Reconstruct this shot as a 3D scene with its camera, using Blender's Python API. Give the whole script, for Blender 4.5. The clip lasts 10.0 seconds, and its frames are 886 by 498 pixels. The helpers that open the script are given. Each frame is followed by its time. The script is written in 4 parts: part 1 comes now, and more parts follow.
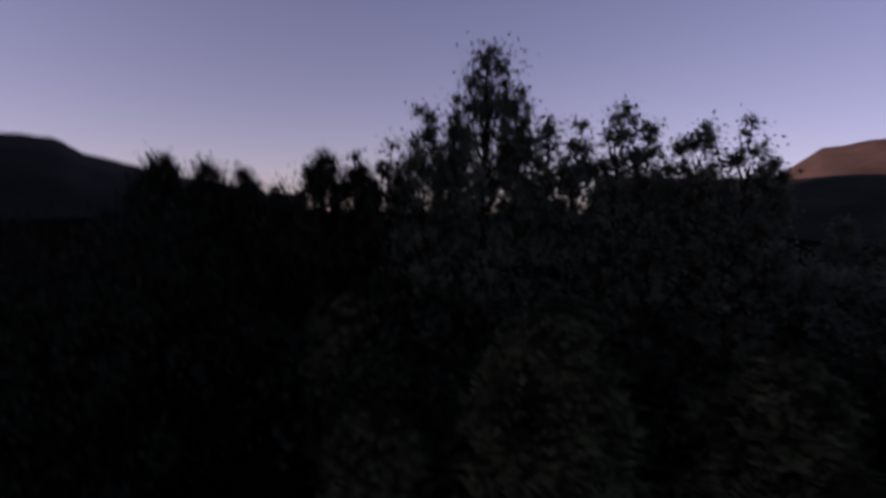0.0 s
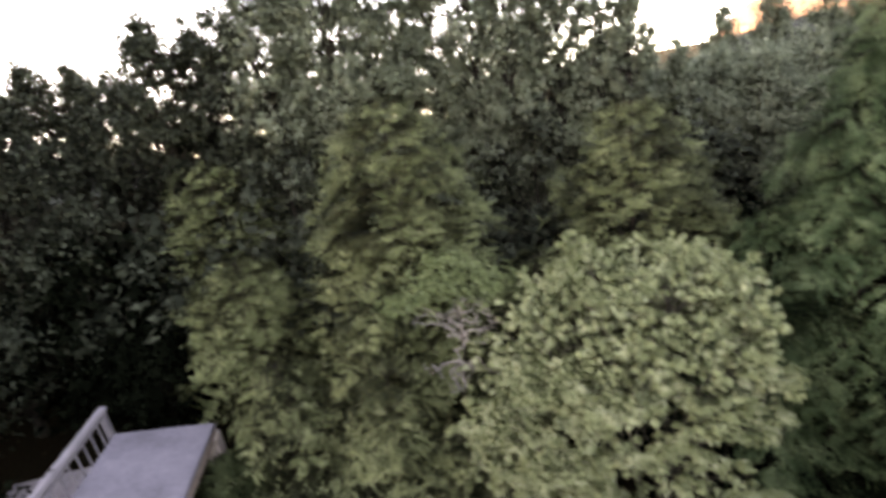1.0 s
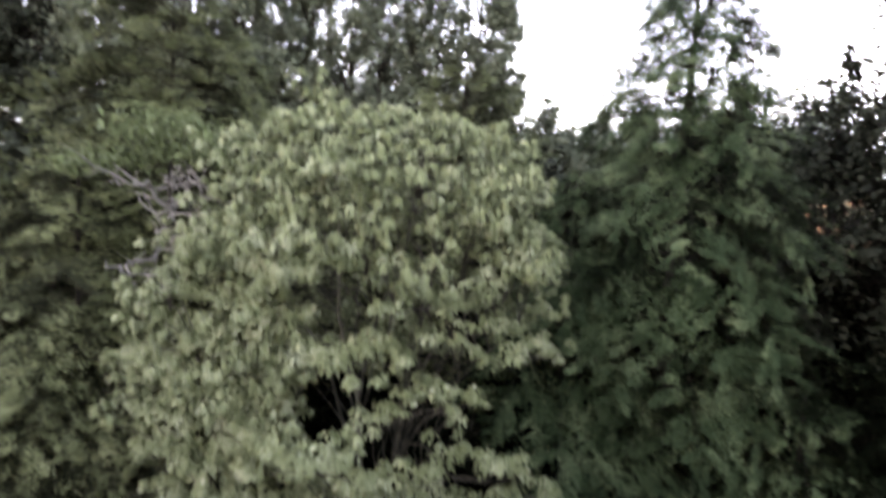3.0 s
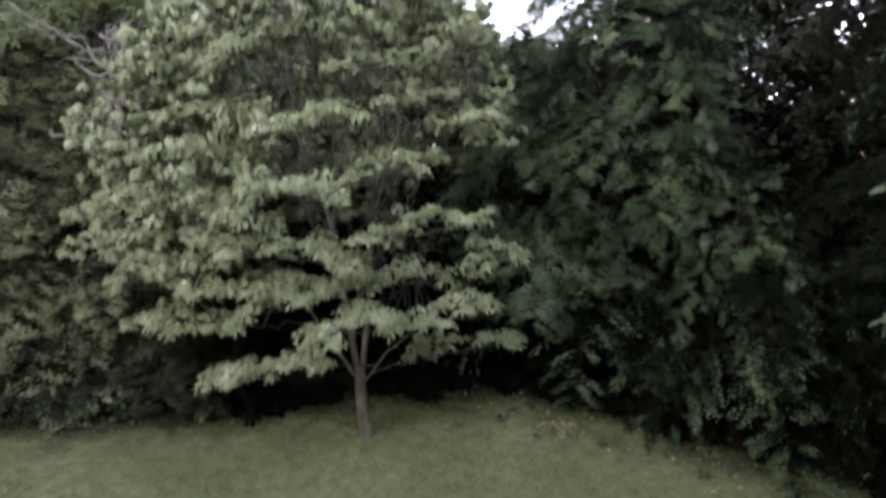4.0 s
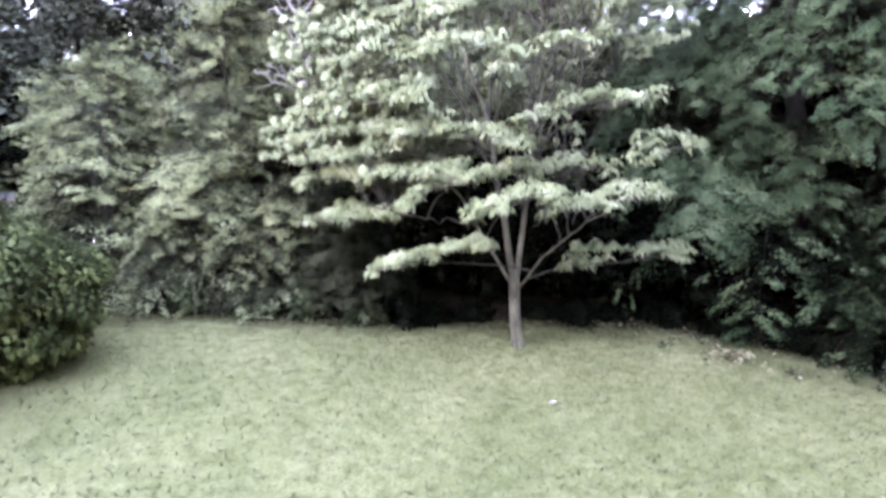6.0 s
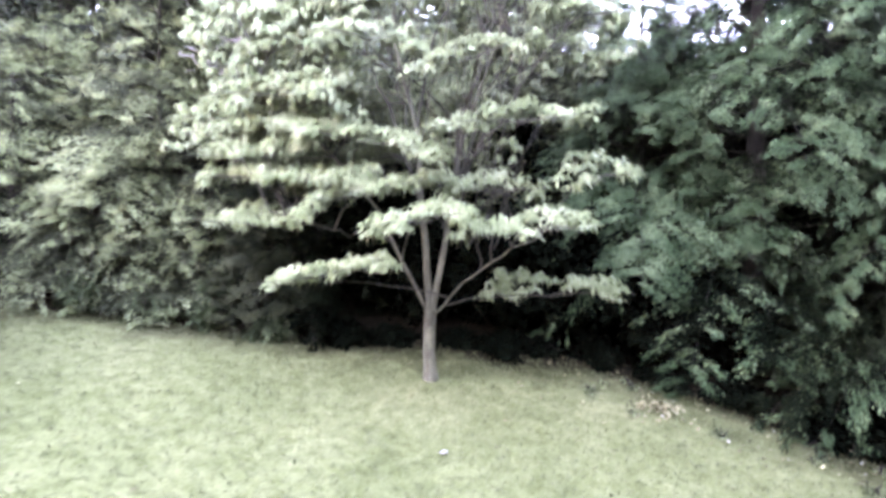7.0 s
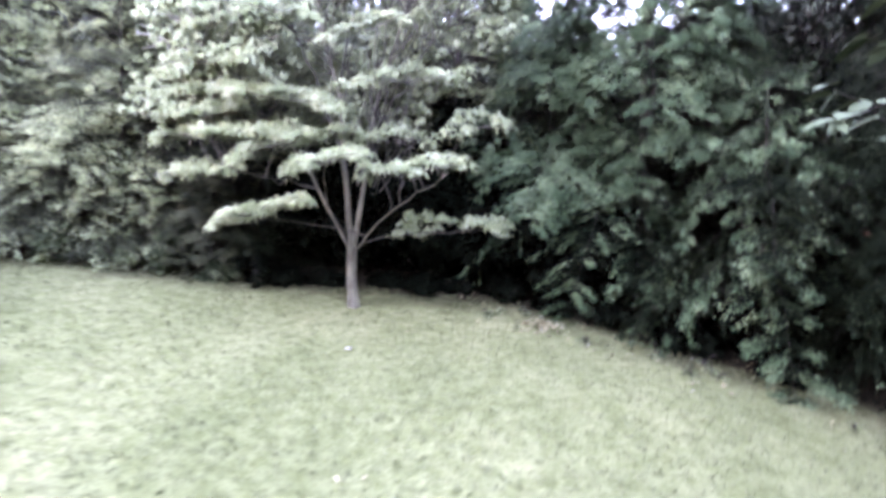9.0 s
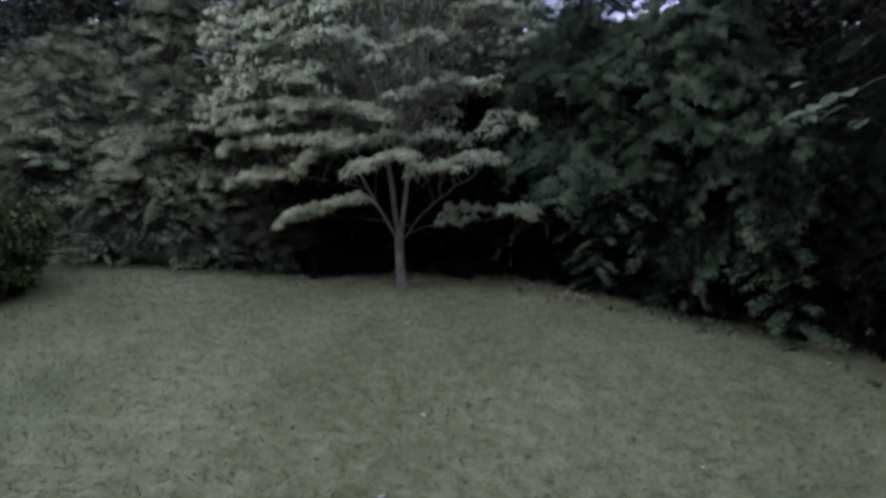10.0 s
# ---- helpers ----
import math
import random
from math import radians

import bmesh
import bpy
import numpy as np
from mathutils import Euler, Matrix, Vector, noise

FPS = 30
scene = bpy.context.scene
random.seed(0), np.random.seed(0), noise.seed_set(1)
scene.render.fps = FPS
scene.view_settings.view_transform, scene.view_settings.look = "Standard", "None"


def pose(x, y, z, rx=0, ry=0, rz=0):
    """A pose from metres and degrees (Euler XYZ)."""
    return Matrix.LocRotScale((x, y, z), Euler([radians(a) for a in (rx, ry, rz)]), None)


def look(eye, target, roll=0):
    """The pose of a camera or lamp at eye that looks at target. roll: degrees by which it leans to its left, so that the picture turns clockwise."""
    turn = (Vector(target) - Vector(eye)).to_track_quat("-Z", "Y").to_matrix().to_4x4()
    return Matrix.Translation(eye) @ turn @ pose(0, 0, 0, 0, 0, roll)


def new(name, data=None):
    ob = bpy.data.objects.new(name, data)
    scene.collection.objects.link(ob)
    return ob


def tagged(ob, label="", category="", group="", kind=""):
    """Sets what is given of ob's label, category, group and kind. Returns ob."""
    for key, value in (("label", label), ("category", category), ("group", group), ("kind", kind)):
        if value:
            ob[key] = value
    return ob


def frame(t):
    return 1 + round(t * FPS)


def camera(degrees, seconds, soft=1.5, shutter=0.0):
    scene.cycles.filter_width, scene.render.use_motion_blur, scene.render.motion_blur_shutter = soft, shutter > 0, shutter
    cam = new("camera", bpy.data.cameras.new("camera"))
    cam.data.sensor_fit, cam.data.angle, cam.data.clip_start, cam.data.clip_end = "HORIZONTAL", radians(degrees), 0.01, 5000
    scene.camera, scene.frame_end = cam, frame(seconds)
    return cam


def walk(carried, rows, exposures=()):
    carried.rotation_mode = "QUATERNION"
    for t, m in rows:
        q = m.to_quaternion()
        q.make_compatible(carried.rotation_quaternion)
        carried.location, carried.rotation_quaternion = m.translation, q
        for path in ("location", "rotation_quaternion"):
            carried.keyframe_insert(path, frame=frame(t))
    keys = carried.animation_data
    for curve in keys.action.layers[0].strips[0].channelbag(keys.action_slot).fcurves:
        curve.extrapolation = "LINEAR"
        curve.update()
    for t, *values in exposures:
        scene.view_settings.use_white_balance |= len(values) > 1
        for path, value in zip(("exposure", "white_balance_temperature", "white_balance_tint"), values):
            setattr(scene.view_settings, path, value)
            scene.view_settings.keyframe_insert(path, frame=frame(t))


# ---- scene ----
cam = camera(84.0, 10.0, soft=3.3, shutter=0.5)
# seconds, place, turn (degrees)
PATH = [
    (0.0, -4.14, -5.79, 10.03, 79.11, -1.83, 8.73),
    (0.1, -4.05, -5.82, 9.79, 77.68, -4.41, 8.27),
    (0.2, -3.96, -5.85, 9.54, 76.71, -5.49, 7.71),
    (0.3, -3.84, -5.87, 9.28, 74.96, -4.82, 6.94),
    (0.5, -3.58, -5.87, 8.75, 70.72, -2.52, 4.51),
    (1.0, -1.9, -5.59, 7.61, 70.07, 8.74, 1.6),
    (1.5, -0.98, -5.61, 6.85, 73.71, -13.24, 4.72),
    (2.0, -0.2, -4.97, 5.48, 86.48, -8.73, 2.39),
    (2.2, 0.05, -4.75, 5.07, 93.08, -0.73, 2.72),
    (3.3, 0.212, -4.687, 3.813, 83.48, -2.85, -7.93),
    (3.5, 0.26, -4.778, 3.4, 83.5, 2.35, -8.85),
    (4.0, 0.15, -5.045, 2.41, 84.03, 4.24, -9.64),
    (4.5, 0.074, -5.048, 1.926, 85.37, -2.82, -4.9),
    (5.0, -0.21, -5.15, 1.535, 84.6, -0.85, 1.1),
    (5.2, -0.351, -5.195, 1.386, 85.56, -0.13, 2.14),
    (6.3, -0.194, -5.033, 1.194, 88.45, 4.42, 4.92),
    (6.5, -0.055, -4.904, 1.22, 87.53, 3.38, 4.37),
    (7.0, 0.347, -4.589, 1.256, 89.43, -0.89, 3.09),
    (7.5, 0.719, -4.487, 1.284, 92.78, -1.24, 3.11),
    (8.0, 1.058, -4.583, 1.134, 93.23, -5.54, 2.65),
    (8.5, 1.23, -4.927, 0.932, 92.65, -8.13, 1.54),
    (9.0, 1.13, -5.406, 0.757, 88.73, -0.32, 1.52),
    (9.5, 0.819, -5.867, 0.738, 86.47, 5.04, 4.4),
    (10.0, 0.853, -6.126, 0.721, 87.75, 2.66, 2.93),
]
EXPOSURES = [   # seconds, stops, kelvin, tint
    (0.0, -0.1, 7300, 68), (0.3, 1.7, 9600, 54), (0.6, 3.45, 12200, 46), (1.0, 4.95, 13000, 40), (1.6, 5.6, 12500, 40), (2.2, 5.42, 12000, 40), (3.5, 5.05, 10500, 43),
    (4.5, 5.75, 9900, 46), (5.2, 6.45, 8800, 53), (6.5, 7.4, 8400, 54), (7.0, 7.5, 8500, 53), (7.5, 7.3, 8600, 52), (8.0, 7.05, 8600, 51), (8.5, 7.05, 8500, 52), (9.0, 7.45, 7900, 60), (9.2, 7.25, 7900, 59), (9.5, 6.6, 7900, 60), (10.0, 4.87, 7800, 56),
]
walk(cam, [(t, pose(*p)) for t, *p in PATH], EXPOSURES)

# ---- light: dusk sky, the sun just over a western ridge that shades the garden ----
SUN_ELEV, SUN_AZ = 10.0, -116.8          # degrees; azimuth from +y towards +x
world = bpy.data.worlds.new("dusk_sky")
scene.world = world
world.use_nodes = True
wn, wl = world.node_tree.nodes, world.node_tree.links
sky = wn.new("ShaderNodeTexSky")
sky.sky_type = "NISHITA"
sky.sun_disc = False
sky.sun_elevation = radians(SUN_ELEV)
sky.sun_rotation = radians(SUN_AZ)
sky.dust_density = 0.4
sky.ozone_density = 1.5
# the garden lies high over a valley: the sky's lower rim is seen below eye level
sky_coord, dip = wn.new("ShaderNodeTexCoord"), wn.new("ShaderNodeVectorMath")
dip.inputs[1].default_value = (0, 0, 0.17)
wl.new(sky_coord.outputs["Generated"], dip.inputs[0])
wl.new(dip.outputs[0], sky.inputs[0])
wn["Background"].inputs[1].default_value = 0.15
wl.new(sky.outputs[0], wn["Background"].inputs[0])
sun = new("sun", bpy.data.lights.new("sun", "SUN"))
sun.data.energy, sun.data.angle, sun.data.color = 4.0, radians(0.5), (1.0, 0.68, 0.46)
sd = Vector((math.sin(radians(SUN_AZ)) * math.cos(radians(SUN_ELEV)), math.cos(radians(SUN_AZ)) * math.cos(radians(SUN_ELEV)), math.sin(radians(SUN_ELEV))))
sun.matrix_world = look(sd * 50, (0, 0, 0))


# ---- materials ----
def material(name):
    m = bpy.data.materials.new(name)
    m.use_nodes = True
    return m, m.node_tree.nodes, m.node_tree.links, m.node_tree.nodes["Principled BSDF"]


def ramp(n, stops):
    r = n.new("ShaderNodeValToRGB")
    e = r.color_ramp.elements
    while len(e) < len(stops):
        e.new(0.5)
    for el, (p, c) in zip(e, stops):
        el.position, el.color = p, (*c, 1)
    return r


def foliage(name, dark, mid, light, rough=0.55, through_light=0.3, tint_scale=2.6, gloss=0.12, island=0.24):
    """Leaves: each its own shade, with drifts of colour over the crown, and some light passing through."""
    m, n, l, b = material(name)
    geo = n.new("ShaderNodeNewGeometry")
    coord = n.new("ShaderNodeTexCoord")
    drift = n.new("ShaderNodeTexNoise")
    drift.inputs["Scale"].default_value = tint_scale
    l.new(coord.outputs["Object"], drift.inputs["Vector"])
    mix = n.new("ShaderNodeMath")
    mix.operation = "MULTIPLY_ADD"
    l.new(geo.outputs["Random Per Island"], mix.inputs[0])
    mix.inputs[1].default_value = island
    l.new(drift.outputs["Fac"], mix.inputs[2])
    sub = n.new("ShaderNodeMath")
    sub.operation = "SUBTRACT"
    l.new(mix.outputs[0], sub.inputs[0])
    sub.inputs[1].default_value = island / 2
    r = ramp(n, [(0.1, dark), (0.5, mid), (0.95, light)])
    l.new(sub.outputs[0], r.inputs[0])
    l.new(r.outputs[0], b.inputs["Base Color"])
    b.inputs["Roughness"].default_value = rough
    b.inputs["Specular IOR Level"].default_value = gloss
    rounding = n.new("ShaderNodeAttribute")
    rounding.attribute_name = "clump_normal"
    l.new(rounding.outputs["Vector"], b.inputs["Normal"])
    tr = n.new("ShaderNodeBsdfTranslucent")
    l.new(r.outputs[0], tr.inputs["Color"])
    ms = n.new("ShaderNodeMixShader")
    ms.inputs[0].default_value = through_light
    l.new(b.outputs[0], ms.inputs[1])
    l.new(tr.outputs[0], ms.inputs[2])
    l.new(ms.outputs[0], n["Material Output"].inputs[0])
    return m


def rough_solid(name, c1, c2, scale=8.0, rough=0.85, bump=0.3, detail=6.0, stretch=(1, 1, 1), metal=0.0):
    """A solid surface with two scales of mottling and relief."""
    m, n, l, b = material(name)
    coord, mapping = n.new("ShaderNodeTexCoord"), n.new("ShaderNodeMapping")
    mapping.inputs["Scale"].default_value = stretch
    l.new(coord.outputs["Object"], mapping.inputs["Vector"])
    big, fine = n.new("ShaderNodeTexNoise"), n.new("ShaderNodeTexNoise")
    big.inputs["Scale"].default_value, fine.inputs["Scale"].default_value = scale, scale * 7
    big.inputs["Detail"].default_value = fine.inputs["Detail"].default_value = detail
    for t in (big, fine):
        l.new(mapping.outputs[0], t.inputs["Vector"])
    add = n.new("ShaderNodeMath")
    add.operation = "MULTIPLY_ADD"
    l.new(fine.outputs["Fac"], add.inputs[0])
    add.inputs[1].default_value = 0.45
    l.new(big.outputs["Fac"], add.inputs[2])
    r = ramp(n, [(0.5, c1), (0.95, c2)])
    l.new(add.outputs[0], r.inputs[0])
    l.new(r.outputs[0], b.inputs["Base Color"])
    b.inputs["Roughness"].default_value = rough
    b.inputs["Specular IOR Level"].default_value = 0.2
    b.inputs["Metallic"].default_value = metal
    bp = n.new("ShaderNodeBump")
    bp.inputs["Strength"].default_value = bump
    bp.inputs["Distance"].default_value = 0.02
    l.new(add.outputs[0], bp.inputs["Height"])
    l.new(bp.outputs[0], b.inputs["Normal"])
    return m


M_DOGLEAF = foliage("dogwood_leaf", (0.045, 0.06, 0.024), (0.163, 0.2, 0.097), (0.435, 0.472, 0.315), 0.45, 0.35, tint_scale=4.5, gloss=0.15, island=0.18)
# conifer pairs: near-black inner needles hold the shade, paler new growth the light
M_HEMLOCK = foliage("hemlock_shade_needles", (0.0008, 0.0016, 0.0008), (0.0025, 0.0045, 0.0021), (0.010, 0.0155, 0.0075), 0.6, 0.05, gloss=0.01)
M_HEMTIP = foliage("hemlock_lit_tips", (0.0042, 0.0105, 0.0047), (0.027, 0.051, 0.0245), (0.15, 0.2, 0.106), 0.55, 0.2, gloss=0.02)
M_HEDGE = foliage("yew_shade_needles", (0.0035, 0.005, 0.0025), (0.013, 0.0165, 0.009), (0.05, 0.057, 0.034), 0.6, 0.1, gloss=0.01)
M_HEDGETIP = foliage("yew_lit_tips", (0.032, 0.046, 0.019), (0.123, 0.15, 0.073), (0.275, 0.305, 0.175), 0.55, 0.3, tint_scale=4.0, gloss=0.03)
M_OLIVE = foliage("olive_shade_needles", (0.005, 0.0065, 0.003), (0.021, 0.0245, 0.012), (0.065, 0.07, 0.0375), 0.6, 0.1, gloss=0.01)
M_OLIVETIP = foliage("olive_pale_tips", (0.034, 0.05, 0.02), (0.114, 0.142, 0.068), (0.265, 0.3, 0.168), 0.55, 0.35, tint_scale=4.0, gloss=0.03)
M_SHRUB = foliage("shrub_leaf", (0.003, 0.005, 0.0025), (0.02, 0.03, 0.0135), (0.105, 0.135, 0.066), 0.6, 0.25, gloss=0.03)
M_YELLOWSHRUB = foliage("yellow_green_shrub_leaf", (0.004, 0.0065, 0.0025), (0.03, 0.044, 0.016), (0.19, 0.235, 0.09), 0.55, 0.3, gloss=0.03)
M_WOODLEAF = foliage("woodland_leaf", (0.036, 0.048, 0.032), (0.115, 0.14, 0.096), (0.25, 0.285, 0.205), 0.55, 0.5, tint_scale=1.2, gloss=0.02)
# near-black leaf colour stands in for deep shade under the trees
M_DARKLEAF = foliage("shade_black_leaf", (0.001, 0.0015, 0.001), (0.002, 0.003, 0.0018), (0.007, 0.0095, 0.0055), 0.55, 0.1, gloss=0.0)
M_FRESHLEAF = foliage("fresh_green_leaf", (0.045, 0.065, 0.022), (0.095, 0.13, 0.055), (0.16, 0.20, 0.10), 0.5, 0.4)
# darkened copy of the woodland leaf, chosen by position
M_DARKWOODLEAF = foliage("darker_woodland_leaf", (0.004, 0.0055, 0.0042), (0.019, 0.0245, 0.017), (0.064, 0.076, 0.054), 0.55, 0.2, gloss=0.01)
M_GRASS = foliage("grass_blade", (0.053, 0.063, 0.0305), (0.086, 0.097, 0.051), (0.132, 0.139, 0.079), 0.7, 0.5, tint_scale=8.0, island=0.3, gloss=0.0)
# bark darkened to carry the crown's shade on upper limbs and twigs
M_TWIG = rough_solid("dogwood_shade_bark", (0.012, 0.011, 0.0075), (0.036, 0.034, 0.024), 14, 0.9, 0.4)
M_BARK = rough_solid("dogwood_bark", (0.024, 0.0225, 0.0145), (0.1, 0.097, 0.066), 14, 0.9, 0.6, stretch=(1, 1, 0.35))
M_DARKBARK = rough_solid("dark_bark", (0.0055, 0.0045, 0.0034), (0.018, 0.0148, 0.011), 10, 0.95, 0.8, stretch=(1, 1, 0.25))
M_DEAD = rough_solid("dead_wood", (0.09, 0.084, 0.074), (0.23, 0.215, 0.195), 12, 0.9, 0.5)


# ---- mesh helpers ----
def part(name, data, mat, parent=None, label=""):
    """Links a mesh as one object under a thing or a part."""
    if isinstance(data, bmesh.types.BMesh):
        me = bpy.data.meshes.new(name)
        data.to_mesh(me)
        data.free()
        data = me
    if mat is not None and not data.materials:
        data.materials.append(mat)
    ob = new(name, data)
    if parent is not None:
        ob.parent = parent
    if label:
        ob["label"] = label
    return ob


def thing(name, at, label, category, group="", kind="", turn=0.0):
    e = new(name)
    e.matrix_basis = pose(*at, 0, 0, turn)
    return tagged(e, label, category, group, kind)


def raw_mesh(name, verts, faces, mat, smooth=False, normals=None):
    me = bpy.data.meshes.new(name)
    verts, faces = np.asarray(verts, np.float32), np.asarray(faces, np.int32)
    k = faces.shape[1]
    me.vertices.add(len(verts))
    me.vertices.foreach_set("co", verts.ravel())
    me.loops.add(faces.size)
    me.loops.foreach_set("vertex_index", faces.ravel())
    me.polygons.add(len(faces))
    me.polygons.foreach_set("loop_start", np.arange(0, faces.size, k, dtype=np.int32))
    if smooth:
        me.polygons.foreach_set("use_smooth", np.ones(len(faces), bool))
    me.update(calc_edges=True)
    if normals is not None:
        me.attributes.new("clump_normal", "FLOAT_VECTOR", "POINT").data.foreach_set("vector", np.asarray(normals, np.float32).ravel())
        me.update()
    me.materials.append(mat)
    return me


def unit(v):
    return v / np.maximum(np.linalg.norm(v, axis=-1, keepdims=True), 1e-9)


def leaf_mesh(name, pos, axis, up, length, width, mat, droop=0.25, fold=0.18, fine=False, soft=None):
    """One mesh of many leaves: each a folded blade from pos along axis, with its tip hanging; soft rounds the shading of the clump."""
    pos, axis = np.asarray(pos, float), unit(np.asarray(axis, float))
    side = unit(np.cross(axis, up))
    nrm = np.cross(side, axis)
    if soft is not None:
        turn = np.where((nrm * soft).sum(1) < 0, -1.0, 1.0)[:, None]
        side, nrm = side * turn, nrm * turn
    L, w = np.asarray(length)[:, None], np.asarray(width)[:, None]
    n = len(pos)
    tip = pos + axis * L + np.array([0, 0, -1.0]) * L * droop
    m = pos + axis * L * 0.45
    lf, rt = m + side * w * 0.5 + nrm * w * fold, m - side * w * 0.5 + nrm * w * fold
    if fine:
        v = np.stack([pos, lf, m, rt, tip], 1).reshape(-1, 3)
        f = np.array([[0, 1, 2], [0, 2, 3], [1, 4, 2], [2, 4, 3]])
        k = 5
    else:
        v = np.stack([pos, lf, tip, rt], 1).reshape(-1, 3)
        f = np.array([[0, 1, 2], [0, 2, 3]])
        k = 4
    faces = (f[None] + (np.arange(n) * k)[:, None, None]).reshape(-1, 3)
    nv = np.repeat(nrm if soft is None else unit(unit(soft) * 1.5 + nrm), k, axis=0)
    return raw_mesh(name, v, faces, mat, normals=nv)


def needle_mesh(name, pos, axis, up, length, width, mat, soft=None):
    """One mesh of many needles: each a narrow pointed sliver."""
    axis = unit(np.asarray(axis, float))
    side = unit(np.cross(axis, up))
    nrm = np.cross(side, axis)
    if soft is not None:
        turn = np.where((nrm * soft).sum(1) < 0, -1.0, 1.0)[:, None]
        side, nrm = side * turn, nrm * turn
    side = side * np.asarray(width)[:, None] * 0.5
    v = np.stack([pos - side, pos + side, pos + axis * np.asarray(length)[:, None]], 1).reshape(-1, 3)
    nv = np.repeat(nrm if soft is None else unit(unit(soft) * 1.5 + nrm), 3, axis=0)
    return raw_mesh(name, v, np.arange(len(pos) * 3).reshape(-1, 3), mat, normals=nv)


def tube_mesh(name, lines, mat, sides=7):
    """Tapered limbs: each line is a list of (x, y, z, radius)."""
    V, F, o = [], [], 0
    for line in lines:
        p = np.array(line, float)
        c, r = p[:, :3], p[:, 3]
        t = unit(np.gradient(c, axis=0))
        ref = np.where(np.abs(t[:, 2:3]) > 0.9, np.array([[1.0, 0, 0]]), np.array([[0, 0, 1.0]]))
        a = unit(np.cross(t, ref))
        b = np.cross(t, a)
        ang = np.arange(sides) * 2 * math.pi / sides
        ring = c[:, None] + r[:, None, None] * (np.cos(ang)[None, :, None] * a[:, None] + np.sin(ang)[None, :, None] * b[:, None])
        V.append(ring.reshape(-1, 3))
        for i in range(len(p) - 1):
            for j in range(sides):
                k = (j + 1) % sides
                F.append((o + i * sides + j, o + i * sides + k, o + (i + 1) * sides + k, o + (i + 1) * sides + j))
        o += len(p) * sides
    return raw_mesh(name, np.concatenate(V), F, mat, True)


def wander(rng, start, end, n, r0, r1, sway):
    """A limb from start to end that bends a little."""
    s, e = np.array(start, float), np.array(end, float)
    t = np.linspace(0, 1, n)[:, None]
    p = s + (e - s) * t
    k = rng.normal(0, sway, (n, 3)).cumsum(0)
    k -= k[0]
    k -= t * k[-1]
    return [(*q, r0 + (r1 - r0) * u) for q, u in zip(p + k, t[:, 0])]


# ---- ground ----
def smooth(a, b, x):
    u = np.clip((x - a) / (b - a), 0, 1)
    return u * u * (3 - 2 * u)


def ground_z(x, y):
    """The lawn slopes down towards the house; the land falls into a valley far off."""
    x, y = np.asarray(x, float), np.asarray(y, float)
    near = 0.19 * np.clip(y, -9, 4) - 0.085 * np.clip(x, -6, 6)
    near = near + 0.02 * np.sin(x * 1.3 + y * 0.7) + 0.015 * np.sin(y * 2.1 - x * 0.6)
    d = np.hypot(x, y)
    return near - 0.115 * np.maximum(d - 40, 0) * smooth(30, 120, d)


def ground_mesh():
    r = np.concatenate([np.linspace(0, 14, 71), np.geomspace(15, 4800, 60)])
    a = np.linspace(0, 2 * math.pi, 121)[:-1]
    R, A = np.meshgrid(r[1:], a, indexing="ij")
    x, y = R * np.sin(A), R * np.cos(A) - 3
    v = np.stack([x, y, ground_z(x, y)], -1).reshape(-1, 3)
    n, na = len(r) - 1, len(a)
    f = [(i * na + j, i * na + (j + 1) % na, (i + 1) * na + (j + 1) % na, (i + 1) * na + j) for i in range(n - 1) for j in range(na)]
    v = np.vstack([v, [[0, -3, float(ground_z(0, -3))]]])
    c = len(v) - 1
    me = raw_mesh("lawn", v, [q[::-1] for q in f], M_LAWN, True)
    bm = bmesh.new()
    bm.from_mesh(me)
    bm.verts.ensure_lookup_table()
    for j in range(na):
        bm.faces.new((bm.verts[c], bm.verts[(j + 1) % na], bm.verts[j])).smooth = True
    bmesh.ops.recalc_face_normals(bm, faces=bm.faces)
    bm.to_mesh(me)
    bm.free()
    return me


def ridge(name, az0, az1, crest, r0, rc, r1, label, mat, foot, seed):
    """A mountain ridge: crest height by azimuth, on a polar grid round the garden."""
    az = np.radians(np.linspace(az0, az1, 220))
    r = np.concatenate([np.linspace(r0, rc, 26), np.linspace(rc, r1, 12)[1:]])
    A, R = np.meshgrid(az, r, indexing="ij")
    hc = np.interp(np.degrees(az), [c[0] for c in crest], [c[1] for c in crest])[:, None]
    u = np.where(R < rc, (R - r0) / (rc - r0), (r1 - R) / (r1 - rc))
    rough = np.zeros_like(R)
    for i in range(R.shape[0]):
        for j in range(R.shape[1]):
            rough[i, j] = noise.fractal((R[i, j] * math.sin(A[i, j]) / 260 + seed, R[i, j] * math.cos(A[i, j]) / 260, seed), 0.9, 2.1, 5)
    z = foot + (hc - foot) * u ** 0.85 + rough * (0.06 * (rc - r0)) * u * (1.15 - u) + rough * 6 * u
    v = np.stack([R * np.sin(A), R * np.cos(A), z], -1).reshape(-1, 3)
    nr, na = len(r), len(az)
    f = [(i * nr + j, i * nr + j + 1, (i + 1) * nr + j + 1, (i + 1) * nr + j) for i in range(na - 1) for j in range(nr - 1)]
    return tagged(part(name, raw_mesh(name, v, f, mat, True), None), label, "mountain", kind="structure")


